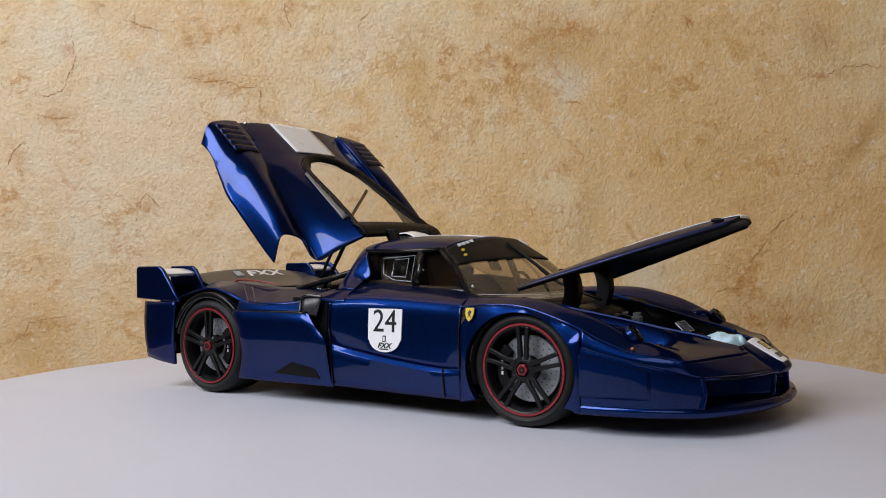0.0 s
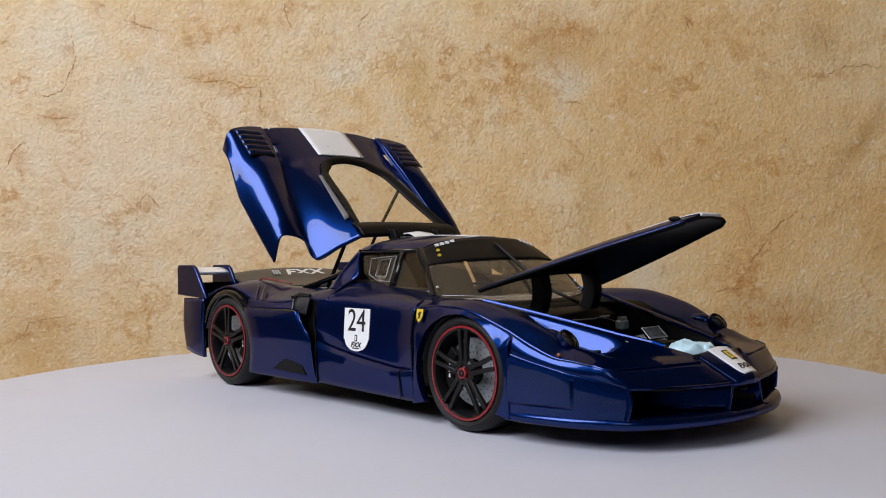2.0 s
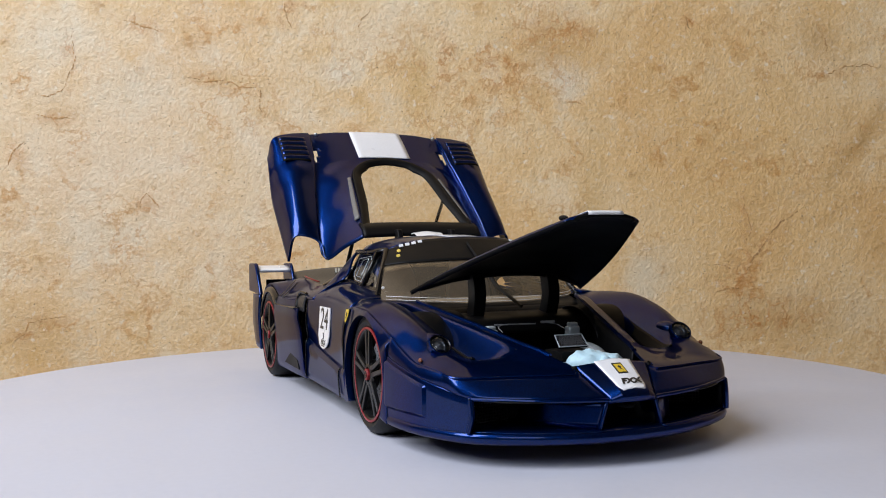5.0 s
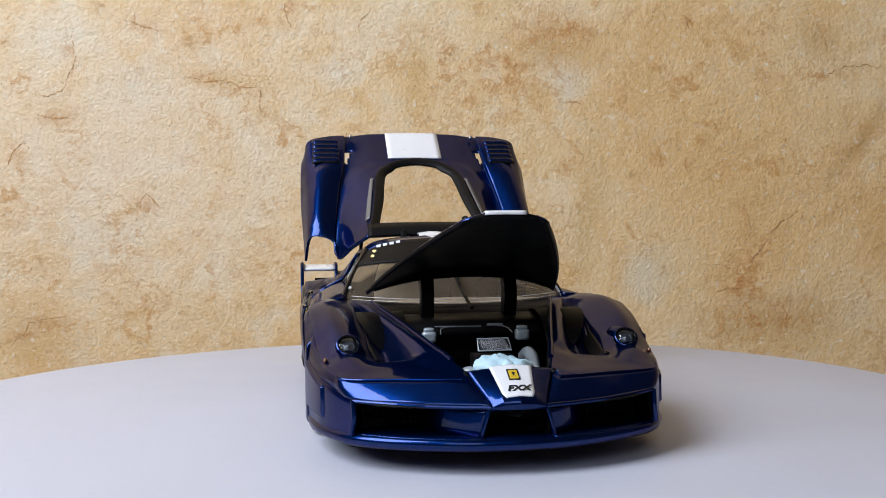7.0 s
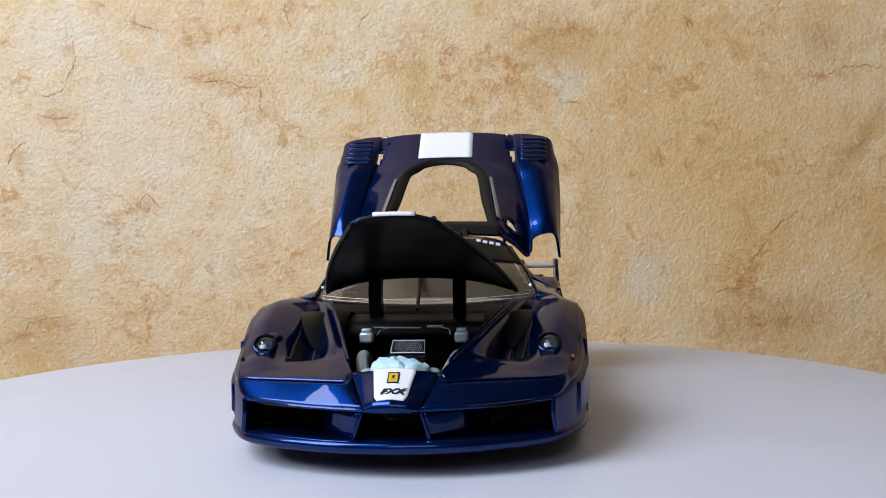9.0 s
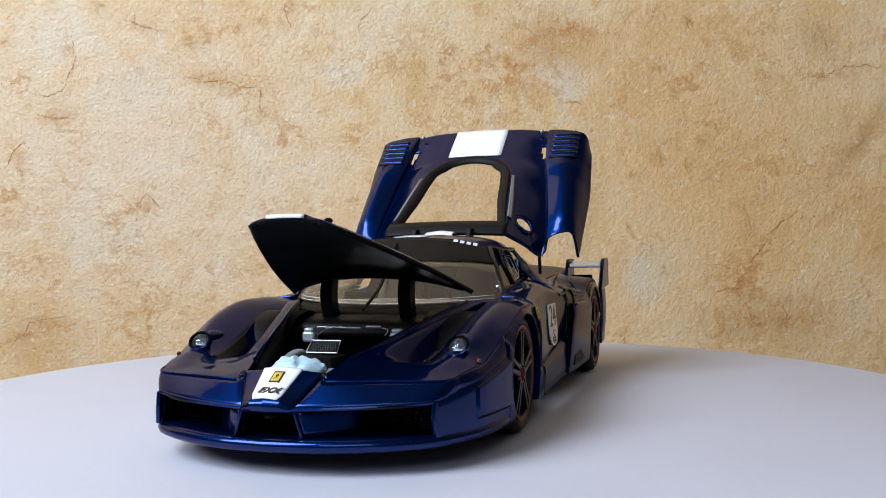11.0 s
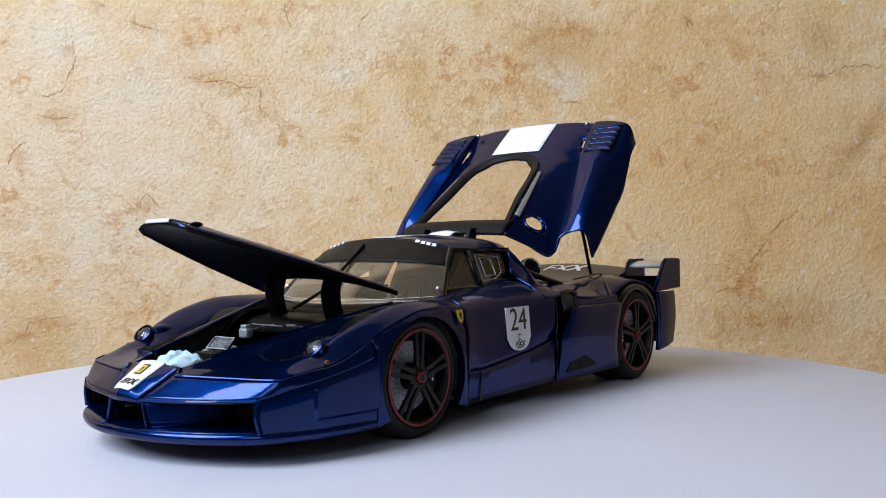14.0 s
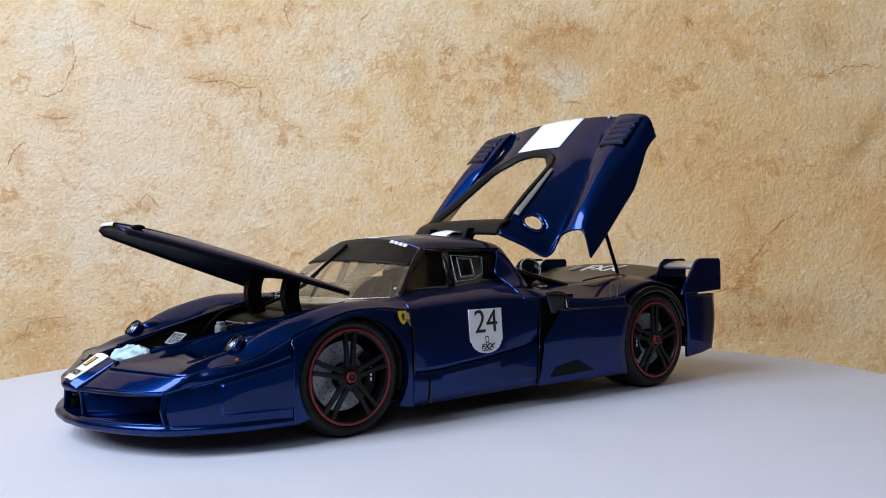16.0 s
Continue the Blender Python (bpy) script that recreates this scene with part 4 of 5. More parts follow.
# ---- bonnet and its bay ----
def bonnet():
    """Lifted bonnet on two arms, wide at the screen and narrow at the nose."""
    b = thing_part("bonnet", CAR)
    ang = math.atan2(21.2, 68.0)
    ux, uz = math.cos(ang), math.sin(ang)

    def skin(d, q):
        """A point of the bonnet: d along its slope from the rear corner, q across from -1 to 1."""
        p = d / 71.4
        w = 33.2 - 21.6 * p + 9.0 * p * (1 - p) - (1.6 if d > 71 else 0.0)
        crown = float(np.interp(d, [0, 12, 30, 50, 64, 71.4], [2.2, 3.4, 4.2, 3.8, 2.8, 1.6]))
        h = crown * (1 - abs(q) ** 2.4) - (0.5 if abs(q) == 1 else 0)
        dd = d + (1 - abs(q) ** 1.6) * max(0.0, 12.5 - 0.62 * d) + (1 - q * q) * (0.8 if d > 68 else 0)
        return (61.0 + dd * ux - h * uz, q * w, 44.4 + dd * uz + h * ux)

    AT = (0, 7, 18, 32, 46, 58, 66, 70, 71.4)
    ribs = [[skin(d, q) for q in (-1, -0.9, -0.6, -0.3, 0, 0.3, 0.6, 0.9, 1)] for d in AT]
    sk = part("bonnet_skin", surface(ribs, 56, 40, 1, flip=True), [BLUE, MATT], b, "blue bonnet skin, black underneath", thick=1.5, rim=1)
    sk.modifiers["thickness"].material_offset_rim = 1
    st = []
    for d in AT[1:]:
        x, y, z = skin(d, 0)
        st.append([(x, v, z + 0.15 - abs(v) * 0.015) for v in (-5.7, -2.8, 0, 2.8, 5.7)])
    part("stripe", surface(st, 40, 8, 1), WHITE, b, "white centre stripe", thick=0.25, offset=0)
    e = st[-1]
    part("stripe_edge", surface([[(p[0] - 0.2, p[1], p[2] + 0.1), (p[0] + 0.4, p[1], p[2] - 0.3), (p[0] + 0.5, p[1], p[2] - 1.0)] for p in e], 8, 6, 1), WHITE, b, thick=0.15, offset=0)
    for v in (-0.72, 0.72):
        x, y, z = skin(66, v)
        part("bonnet_pin", ball(x, y, z + 0.5, 2.2, 0.9, 0.8), MATT, b)
    # arched arms
    for y in (-13.8, 13.8):
        prof = []
        for t in np.linspace(0, 1, 9):
            prof.append([(71.2 + 2.0 * math.sin(t * 3.14) - 2.6, y - 2.1, 35.5 + 14.6 * t), (71.2 + 2.0 * math.sin(t * 3.14) + 2.8, y - 2.1, 35.5 + 14.6 * t), (71.2 + 2.0 * math.sin(t * 3.14) + 2.8, y + 2.1, 35.5 + 14.6 * t), (71.2 + 2.0 * math.sin(t * 3.14) - 2.6, y + 2.1, 35.5 + 14.6 * t), (71.2 + 2.0 * math.sin(t * 3.14) - 2.6, y - 2.1, 35.5 + 14.6 * t)])
        part("bonnet_arm", surface(prof, 16, 4, 1, lin_v=True), MATT, b, angle=30, bevel=0.3)
    part("inner_frame", tube([(64.5, -30.5, 44.4), (70.6, -19, 47.6), (73.6, 0, 49.0), (70.6, 19, 47.6), (64.5, 30.5, 44.4)], 0.6, 8), MATT, b)


def thing_part(name, parent):
    ob = new(name)
    ob.parent = parent
    return ob


def bonnet_bay():
    for s in PAIR:
        wall = [[(r[0][0], r[0][1] - 0.3, r[0][2] - 0.4), (r[0][0], r[0][1] - 1.5, 18)] for r in NOSE_RIBS[2:10]]
        part("bay_wall", surface(wall, 24, 4, s), MATT, CAR, thick=0.5, offset=0)
        # raised rim with a chrome-like blue edge
        part("bay_rim", tube([(r[0][0], s * r[0][1], r[0][2]) for r in NOSE_RIBS[2:10]], 0.7, 8), BLUE, CAR)
        part("bay_groove", tube([(r[0][0], s * (r[0][1] + 3.0), r[0][2] - 1.2) for r in NOSE_RIBS[2:8]], 0.45, 6), BLACK, CAR)
        # dark look of the wing's steep inner side, put in as a black sheet
        part("wing_inner_shade", surface([[(66, 36.2, 36.4), (68, 37.6, 38.0)], [(78, 34.6, 32.2), (80, 37.0, 35.6)], [(90, 33.2, 28.6), (91, 35.6, 31.8)], [(100, 31.6, 25.6), (100, 35.0, 29.2)], [(109, 30.8, 24.6), (109, 34.0, 26.8)], [(113, 33.2, 26.6), (113, 34.0, 26.9)]], 20, 5, s), MATT, CAR, "black sheet standing for the dark inner side of the wing", thick=0.7, offset=0)
    part("bay_floor", box(62, 130, -28, 28, 17, 18), MATT, CAR)
    part("firewall", surface([[(64, y, 37.6), (67, y, 34), (68, y, 18)] for y in (-30, -15, 0, 15, 30)], 12, 8, 1), MATT, CAR, thick=0.6, offset=0)
    part("bay_ledge", surface([[(68, y, 36.0), (78, y, 34.6 - abs(y) * 0.03), (80, y, 30)] for y in (-26, -13, 0, 13, 26)], 12, 8, 1), MATT, CAR, thick=0.6, offset=0)
    part("bay_rail", tube([(84, -13, 33.2), (84, 0, 33.0), (84, 2, 33.0)], 0.22, 6), DISCMETAL, CAR)
    part("bay_rail", tube([(84, 4, 33.4), (84, 9, 33.4)], 0.45, 6, smooth=1), DISCMETAL, CAR)
    # two reservoirs
    for s in PAIR:
        can = part("reservoir", lathe_at([(0.01, 0), (2.9, 0), (3.0, 0.4), (3.0, 9.4), (2.5, 10.0), (0.01, 10.1)], frame_at((86.5, s * 15.0, 18.6), (0, 1, 0.1 * s), (1, 0, 0)), 20), MATT, CAR, "black reservoir with a pale ribbed cap")
        cap = part("cap", box(83.6, 87.0, s * 15.0 - 2.2, s * 15.0 + 2.2, 28.4, 31.9), ALLOY, can, "pale metal cap", bevel=0.8)
        part("cap_lid", box(84.0, 86.6, s * 15.0 - 1.6, s * 15.0 + 1.6, 31.7, 33.0), ALLOY, cap, bevel=0.5)
        part("hose", tube([(88.0, s * 14.8, 23.5), (95, s * 14.4, 25.4), (103, s * 13.6, 24.6), (112, s * 11.8, 21.6)], 1.9, 14), ALLOY, can, "pale grey hose")
        part("wire", tube([(87, s * 11.5, 31), (82, s * 10.5, 32.4), (80.6, s * 6, 33)], 0.14, 5), ALLOY, can)
    # grey perforated plate
    m = frame_at((107.7, 0.8, 29.1), (0, 1, 0), (-0.72, 0, 0.69))
    pl = part("vent_plate", prism([(-4.9, -2.4), (4.9, -2.4), (4.6, 2.2), (-4.6, 2.2)], 0.7, m), BLACK, CAR)
    bm = bmesh.new()
    for k in range(18):
        x = -4.6 + k * 0.54
        for d in (-1, 1):
            a, b = m @ Vector((x * MM, -2.2 * MM, 0.9 * MM)), m @ Vector(((x + d * 1.6) * MM, 2.0 * MM, 0.9 * MM))
            if abs(x + d * 1.6) < 4.9:
                tube([tuple(a * 1000), tuple(b * 1000)], 0.065, 4, bm, smooth=1)
    part("lattice", bm, LAMPGREY, pl, "grey metal lattice")
    part("plate_frame", tube([tuple((m @ Vector((x * MM, y * MM, 0.9 * MM))) * 1000) for x, y in ((-4.9, -2.4), (4.9, -2.4), (4.6, 2.2), (-4.6, 2.2), (-4.9, -2.4))], 0.2, 6, smooth=1), ALLOY, pl)
    part("plate_base", box(104, 114, -5.5, 5.5, 18, 27), MATT, CAR)
    # lumpy pale reservoir behind the nose
    bm = bmesh.new()
    bmesh.ops.create_icosphere(bm, subdivisions=4, radius=1, matrix=Matrix.Translation((0.1225, 0, 0.0245)) @ Matrix.Diagonal((0.0068, 0.0078, 0.0036, 1)))
    for v in bm.verts:
        p = v.co * 1000
        v.co.z += 0.0016 * noise.noise(p * 0.30) + 0.0007 * noise.noise(p * 0.75)
        v.co.y += 0.0012 * noise.noise(p * 0.2 + Vector((5, 2, 9)))
    part("header_tank", bm, PALE, CAR, "lumpy pale blue header tank")
    for s in PAIR:
        part("tank_ear", ball(121, s * 9.0, 23.6, 3.0, 2.2, 1.6), ALLOY, CAR)


# ---- engine cover, held open ----
CO, CA, CN = np.array([-10, 0, 64.5]), np.array([-0.804, 0, 0.594]), np.array([0.594, 0, 0.804])


def cov(a, y, n):
    return tuple(CO + a * CA + n * CN + np.array([0, y, 0]))


COVER = [
    [(1.0, 26.7, -1.7), (4.0, 33, -9.5), (7.3, 38.8, -17.9), (15.6, 40.3, -14.7), (18.3, 46, -13.4), (19.2, 51, -15.2), (14.8, 53, -24.4)],
    [(16, 24.0, -1.3), (18, 31.5, -7.6), (19, 38.4, -14.5), (21, 40.2, -13.2), (22.6, 46.3, -11.4), (22.6, 51.2, -14.4), (20, 53.3, -23.6)],
    [(28, 22.4, -1.1), (28, 30, -5.9), (28, 37.8, -12.0), (28, 39.6, -11.0), (28, 46.5, -9.3), (28, 51.3, -13), (27, 53.6, -22.2)],
    [(42, 20.9, -1.0), (42, 28, -4.2), (42, 36.2, -9.0), (42, 38, -7.6), (42, 45.5, -5.6), (42, 51.2, -9.8), (42, 54.4, -18.8)],
    [(50, 19.4, -1.0), (50, 27, -3.2), (50, 35.4, -7.2), (50, 37, -5.6), (50, 45, -3.8), (50, 51, -8), (50.6, 54.7, -16.9)],
    [(56, 15.8, -1.0), (56, 25, -2.2), (56, 34.4, -6), (56, 35.9, -3.9), (56, 44, -2.4), (56, 50.8, -6.2), (57.5, 54.7, -13.6)],
    [(60.5, 10.0, -0.8), (60.5, 22, -1.6), (60.5, 33.8, -5), (60.5, 35.2, -2.8), (60.5, 43.5, -1.8), (60.5, 50.7, -5.2), (62.5, 54.6, -11.2)],
    [(63, 0.0, -0.6), (63.5, 20, -1.2), (64, 33.2, -4.3), (64, 34.6, -2.2), (64, 43, -1.3), (64, 50.6, -4.5), (66.5, 54.5, -9.2)],
    [(72, 0.0, 0.2), (72, 20, -0.5), (72, 32.8, -3), (72, 34, -0.6), (72, 43, -0.4), (72, 50.6, -2.8), (71.5, 54.2, -8.3)],
    [(80, 0.0, 0.7), (80, 20, 0.2), (79.5, 32.6, -1.6), (79, 33.8, 0.3), (79, 43, 0.3), (78, 50.7, -1.6), (75.6, 53.6, -8.6)],
    [(86, 0.0, 1.0), (85.8, 20, 0.6), (85.4, 32.2, -0.8), (84.6, 33.8, 0.4), (83.5, 43, 0.2), (80.6, 51, -1.2), (77.6, 53, -8.9)],
]


def cover_points(nu, nv):
    A = np.array(COVER, float)
    B = spline(A, np.linspace(0, len(COVER) - 1, nu + 1))
    return spline(B.transpose(1, 0, 2), np.linspace(0, 6, nv + 1)).transpose(1, 0, 2)


def engine_cover():
    c = thing_part("engine_cover", CAR)
    nu, nv = 80, 60
    halves = []
    G = cover_points(nu, nv)
    for s in PAIR:
        L = G.copy()
        skip = [[False] * nv for _ in range(nu)]
        if s > 0:
            # round filler opening through the left sail: cells inside go, the ring of points moves onto the rim
            ca, cy, ra, ry = 15.8, 31.0, 3.7, 3.1
            q = np.hypot((L[:, :, 0] - ca) / ra, (L[:, :, 1] - cy) / ry)
            near = (q > 0.62) & (q < 1.38)
            for k in (0, 1):
                mid = (ca, cy)[k]
                L[:, :, k] = np.where(near, mid + (L[:, :, k] - mid) / np.maximum(q, 0.05), L[:, :, k])
            for i in range(nu):
                for j in range(nv):
                    cell = [q[i, j], q[i + 1, j], q[i, j + 1], q[i + 1, j + 1]]
                    skip[i][j] = max(cell) < 1.38
            ring = []
            for t in np.linspace(0, 2 * math.pi, 25):
                ra_, ya_ = ca + ra * math.cos(t), cy + ry * math.sin(t)
                d2 = (G[:, :, 0] - ra_) ** 2 + (G[:, :, 1] - ya_) ** 2 + 1e-4
                wgt = 1 / d2 ** 2
                ring.append(cov(ra_, ya_, float((G[:, :, 2] * wgt).sum() / wgt.sum())))
            part("filler_ring", tube(ring, 0.65, 8, smooth=1), BLUE, c, "blue ring round the filler opening")
        # slot beside the louvres
        for i in range(nu):
            for j in range(nv):
                am, ym = G[i:i + 2, j:j + 2, 0].mean(), G[i:i + 2, j:j + 2, 1].mean()
                if 64.5 < am < 73.5 and 33.0 - (am - 64) * 0.27 < ym < 33.4:
                    skip[i][j] = True
        P = CO + L[:, :, :1] * CA + L[:, :, 2:] * CN + np.stack([np.zeros_like(L[:, :, 1]), s * L[:, :, 1], np.zeros_like(L[:, :, 1])], 2)
        part("cover_skin", grid_mesh(P, s > 0, skip), [BLUE, MATT], c, "blue engine cover half, black inside", thick=0.9, rim=1)
        # louvre panel on the haunch
        lv = []
        for a in np.linspace(61.8, 80.2, 9):
            lv.append([cov(a, s * y, float(np.interp(a, [56, 64, 72, 79, 84], [-2.6, -1.4, -0.4, 0.3, 0.3])) + 0.18 + (-0.3 if y in (36.2,) else 0) - max(0, y - 46) * 0.22) for y in (36.2, 39, 43, 46, 49.0)])
        louvre = part("louvre_panel", surface(lv, 16, 12, 1), MATT, c, "black louvre recess", thick=0.3, offset=0)
        for k in range(5):
            a = 62.6 + k * 3.55
            n0 = float(np.interp(a, [56, 64, 72, 79, 84], [-2.6, -1.4, -0.4, 0.3, 0.3])) + 0.2
            rib = []
            for y in (36.4, 39, 43, 46, 48.8):
                dn = -max(0, y - 46) * 0.22
                rib.append([cov(a, s * y, n0 + dn - 0.1), cov(a + 1.3, s * y, n0 + dn + 0.45), cov(a + 2.6, s * y, n0 + dn + 0.6)])
            part("slat", surface(rib, 8, 4, 1), BLUE, louvre, thick=0.2, offset=0)
        # black frame of the rear window: a band inside the opening
        fr = []
        for row in COVER[:8]:
            a, y, n = row[0]
            inner = (a + (3.2 if a < 20 else 0.0) - (0 if a < 50 else (a - 50) * 0.28), max(0.0, y - (4.2 if a < 58 else 1.6 if a < 62 else 0)), n - 1.0)
            fr.append([cov(a, s * y, n + 0.5), cov((a + inner[0]) / 2, s * (y + inner[1]) / 2, n + 0.3), cov(inner[0], s * inner[1], inner[2])])
        halves.append(fr)
        # pale strip along the frame
        part("frame_strip", surface([[cov(14, s * 25.0, -1.2), cov(14, s * 27.0, -2.6)], [cov(30, s * 23.2, -0.9), cov(30, s * 25.0, -1.8)], [cov(46, s * 21.4, -0.6), cov(46, s * 22.8, -1.0)]], 12, 3, 1), STRIP, c, "pale grey strip", thick=0.4, offset=0)
        # small opening and catch at the tail
        part("tail_catch", ball(*cov(82, s * 30.2, 1.0), 1.0, 1.0, 1.0), SILVER, c)
        # dark outline along the lower edge
        part("edge_trim", tube([cov(*[(q[0]), s * q[1], q[2]]) for q in [COVER[0][k] for k in (2, 3, 4, 5, 6)]], 0.35, 6, smooth=4), BLUE, c)
    part("window_frame", surface(halves[0] + halves[1][-2::-1], 84, 6, 1), MATT, c, thick=0.9, offset=0)
    # front bar of the frame
    part("frame_bar", surface([[cov(0.2, y, -1.6 + 1.0 * (1 - (y / 27) ** 2)), cov(5, y, -0.6 + 1.0 * (1 - (y / 27) ** 2)), cov(9.6, y, -1.6 + 0.6 * (1 - (y / 27) ** 2))] for y in np.linspace(-26.5, 26.5, 11)], 30, 8, 1), MATT, c, thick=1.2, offset=0)
    # white stripe on the tail
    st = []
    for a in (63.9, 68, 74, 80, 86):
        n = float(np.interp(a, [63, 72, 80, 86], [-0.6, 0.2, 0.7, 1.0])) + 0.3
        st.append([cov(a, y, n - abs(y) * 0.02) for y in (-13, -6.5, 0, 6.5, 13)])
    part("tail_stripe", surface(st, 16, 10, 1), WHITE, c, "white centre stripe", thick=0.3, offset=0)
    pane = []
    for a, w in ((9, 20.6), (20, 19.6), (35, 17.8), (48, 15.6), (55, 11.5), (59, 6.5), (61, 0.8)):
        pane.append([cov(a, w * q, -1.9) for q in (-1, -0.5, 0, 0.5, 1)])
    g = part("rear_window", surface(pane, 30, 8, 1), GLASS, c, "clear rear window")
    g.visible_shadow = False


# ---- tail and engine bay ----
def tail():
    for s in PAIR:
        # end plate: upper fin and lower panel
        fin = prism([(-118.8, 38.4), (-90.0, 37.2), (-93, 41), (-101.0, 51.0), (-103.5, 52.4), (-117.6, 52.4), (-118.8, 51.2)], 1.8, Matrix.Translation((0, s * 0.0545 + 0.0009, 0)) @ Matrix.Rotation(radians(90), 4, "X"))
        part("wing_end_plate", fin, BLUE, CAR, bevel=0.5)
        low = [[(-93.5, 54.2, 37.4), (-104, 54.4, 37.2), (-114.6, 53.4, 37.0)], [(-94.4, 54.6, 25), (-104, 54.8, 25), (-114.6, 53.8, 25)], [(-95, 53.6, 10.6), (-104, 53.8, 11.6), (-113.8, 52.8, 13.0)]]
        part("rear_bumper_side", surface(low, 12, 12, s), BLUE, CAR, thick=1.4, offset=0)
        inner = prism([(-118, 42), (-94, 41), (-100.5, 50.6), (-103, 52.2), (-117, 52.2), (-118, 51)], 1.5, Matrix.Translation((0, s * 0.037 + 0.0007, 0)) @ Matrix.Rotation(radians(90), 4, "X"))
        part("inner_fin", inner, BLUE, CAR, bevel=0.4)
        blade = [[(-117, y, 49.6), (-111, y, 50.6), (-104, y, 49.6), (-101, y, 48.4)] for y in (37.6, 45, 53.8)]
        part("wing_blade", surface(blade, 8, 16, s), WHITE, CAR, "white wing blade", thick=1.3, offset=0)
        # black structure over the rear wheel
        ribs = [[(WR + 21.0 * math.cos(a), y, 19.3 + 20.4 * math.sin(a)) for y in (20, 40, 53.4)] for a in np.linspace(radians(14), radians(168), 24)]
        part("rear_arch_liner", surface(ribs, 48, 6, s), BLACK, CAR, thick=0.8, offset=0)
        ribs = [[(WR + r * math.cos(a), y, 19.3 + r * 0.97 * math.sin(a)) for r, y in ((20.6, 54.2), (22.6, 54.0), (23.4, 51.4))] for a in np.linspace(radians(40), radians(160), 24)]
        part("rear_arch_lip", surface(ribs, 40, 6, s), BLACK, CAR, thick=0.7, offset=0)
        top = [[(-22, 49.5, 38.4), (-22, 36, 42.6)], [(-35, 52.4, 37.2), (-35, 36, 42.8)], [(-52, 53, 37.6), (-52, 36, 43.0)], [(-64, 53, 41.4), (-64, 36, 44.4)], [(-74, 53, 43), (-74, 36, 45)], [(-86, 53, 41), (-86, 36, 45)], [(-96, 52, 38), (-96, 36, 43)]]
        part("haunch_frame", surface(top, 40, 8, s), BLUE, CAR, "dark gloss blue inner haunch", thick=0.8, offset=0)
        part("haunch_side", surface([[(-22, 49.8, 38.2), (-22, 52.6, 34.6)], [(-40, 52.6, 37.2), (-40, 54.0, 34.6)], [(-56, 53.2, 38.2), (-56, 54.2, 34.6)]], 20, 4, s), BLUE, CAR, thick=0.5, offset=0)
        part("haunch_seam", tube([(-46, s * 53.6, 38.0), (-58, s * 44, 43.8)], 0.25, 5, smooth=1), SILVER_DARK, CAR)
        part("haunch_seam", tube([(-50, s * 53.8, 38.2), (-63, s * 44, 44.6)], 0.25, 5, smooth=1), SILVER_DARK, CAR)
        part("red_hose", tube([(-50, s * 36, 44.2), (-58, s * 38, 45.4), (-70, s * 37.5, 46.2), (-78, s * 35, 45.6)], 0.35, 8), RED, CAR)
    # deck with its raised trailing edge
    deck = []
    for y in (-36, -27, -14, 0, 14, 27, 36):
        q = 1 - (y / 36) ** 2
        deck.append([(-78, y, 41.0 + 0.6 * q), (-90, y, 43.2 + 1.0 * q), (-100, y, 45.6 + 2.0 * q), (-107 - 1.5 * q, y, 47.0 + 2.6 * q), (-110 - 1.5 * q, y, 45.0 + 2 * q), (-112, y, 30)])
    dk = part("tail_deck", surface(deck, 36, 30, 1), CARBON, CAR, "dark woven carbon tail deck", thick=0.8, offset=0)
    writing("lettering", "FXX", 9.0, frame_at((-99.5, 2.5, 47.9), (0, 1, 0), (-0.93, 0, 0.36)), WHITE, dk, shear=0.3, sx=1.3, bold=0.25)
    bm = bmesh.new()
    for k in range(3):
        prism([(-15.2 - k * 1.5, -2.6), (-14.3 - k * 1.5, -2.6), (-12.9 - k * 1.5, 2.8), (-13.8 - k * 1.5, 2.8)], 0.3, frame_at((-99.5, 2.5, 47.9), (0, 1, 0), (-0.93, 0, 0.36)), bm)
    part("stripe_mark", bm, ALLOY, dk)
    part("tail_panel", box(-112, -110, -48, 48, 13, 44), MATT, CAR)
    # engine bay floor, block, plenum, pipes
    part("engine_floor", box(-108, -18, -36, 36, 18, 30), MATT, CAR)
    eng = part("engine_block", box(-72, -26, -15, 15, 29, 38), MATT, CAR, bevel=2)
    for s in PAIR:
        part("cylinder_cover", box(-66, -30, s * 12 - 5, s * 12 + 5, 37, 41.5), BLACK, eng, bevel=1.5)
        part("intake_pipe", tube([(-24, s * 20, 44), (-34, s * 16, 43.5), (-48, s * 10, 42)], 2.6, 12), BLACK, eng)
        part("brace", tube([(-14, s * 32, 49.5), (-27, s * 34.5, 45.8), (-40, s * 36, 42.6)], 1.2, 10), BLACK, CAR)
        part("gauze_cap", lathe_at([(0.01, 2.2), (2.0, 2.3), (2.2, 1.6), (3.2, 1.9), (3.6, 2.2), (4.4, 1.6), (4.9, 0.6), (4.6, -3)], frame_at((-25.5, 29.6, 49.0), (-0.92, 0.38, 0), (-0.15, -0.4, 0.9)), 32), BLACK, CAR, "round black air filter cap") if s > 0 else None
        part("cap_ring", lathe_at([(3.9, 2.25), (4.3, 2.3), (4.5, 1.9)], frame_at((-25.5, 29.6, 49.0), (-0.92, 0.38, 0), (-0.15, -0.4, 0.9)), 32), ALLOY, CAR) if s > 0 else None
        part("cover_strut", tube([(-84, 26.3, 45.5), (-74, 28, 64), (-56.5, 29.6, 87)] if s > 0 else [(-30, -31, 43), (-20, -29, 61)], 0.8, 8, smooth=1), MATT, CAR)
    part("bay_pipe", tube([(-30, -8, 43), (-42, 2, 44.5), (-56, 8, 43)], 0.8, 8), SILVER, CAR)
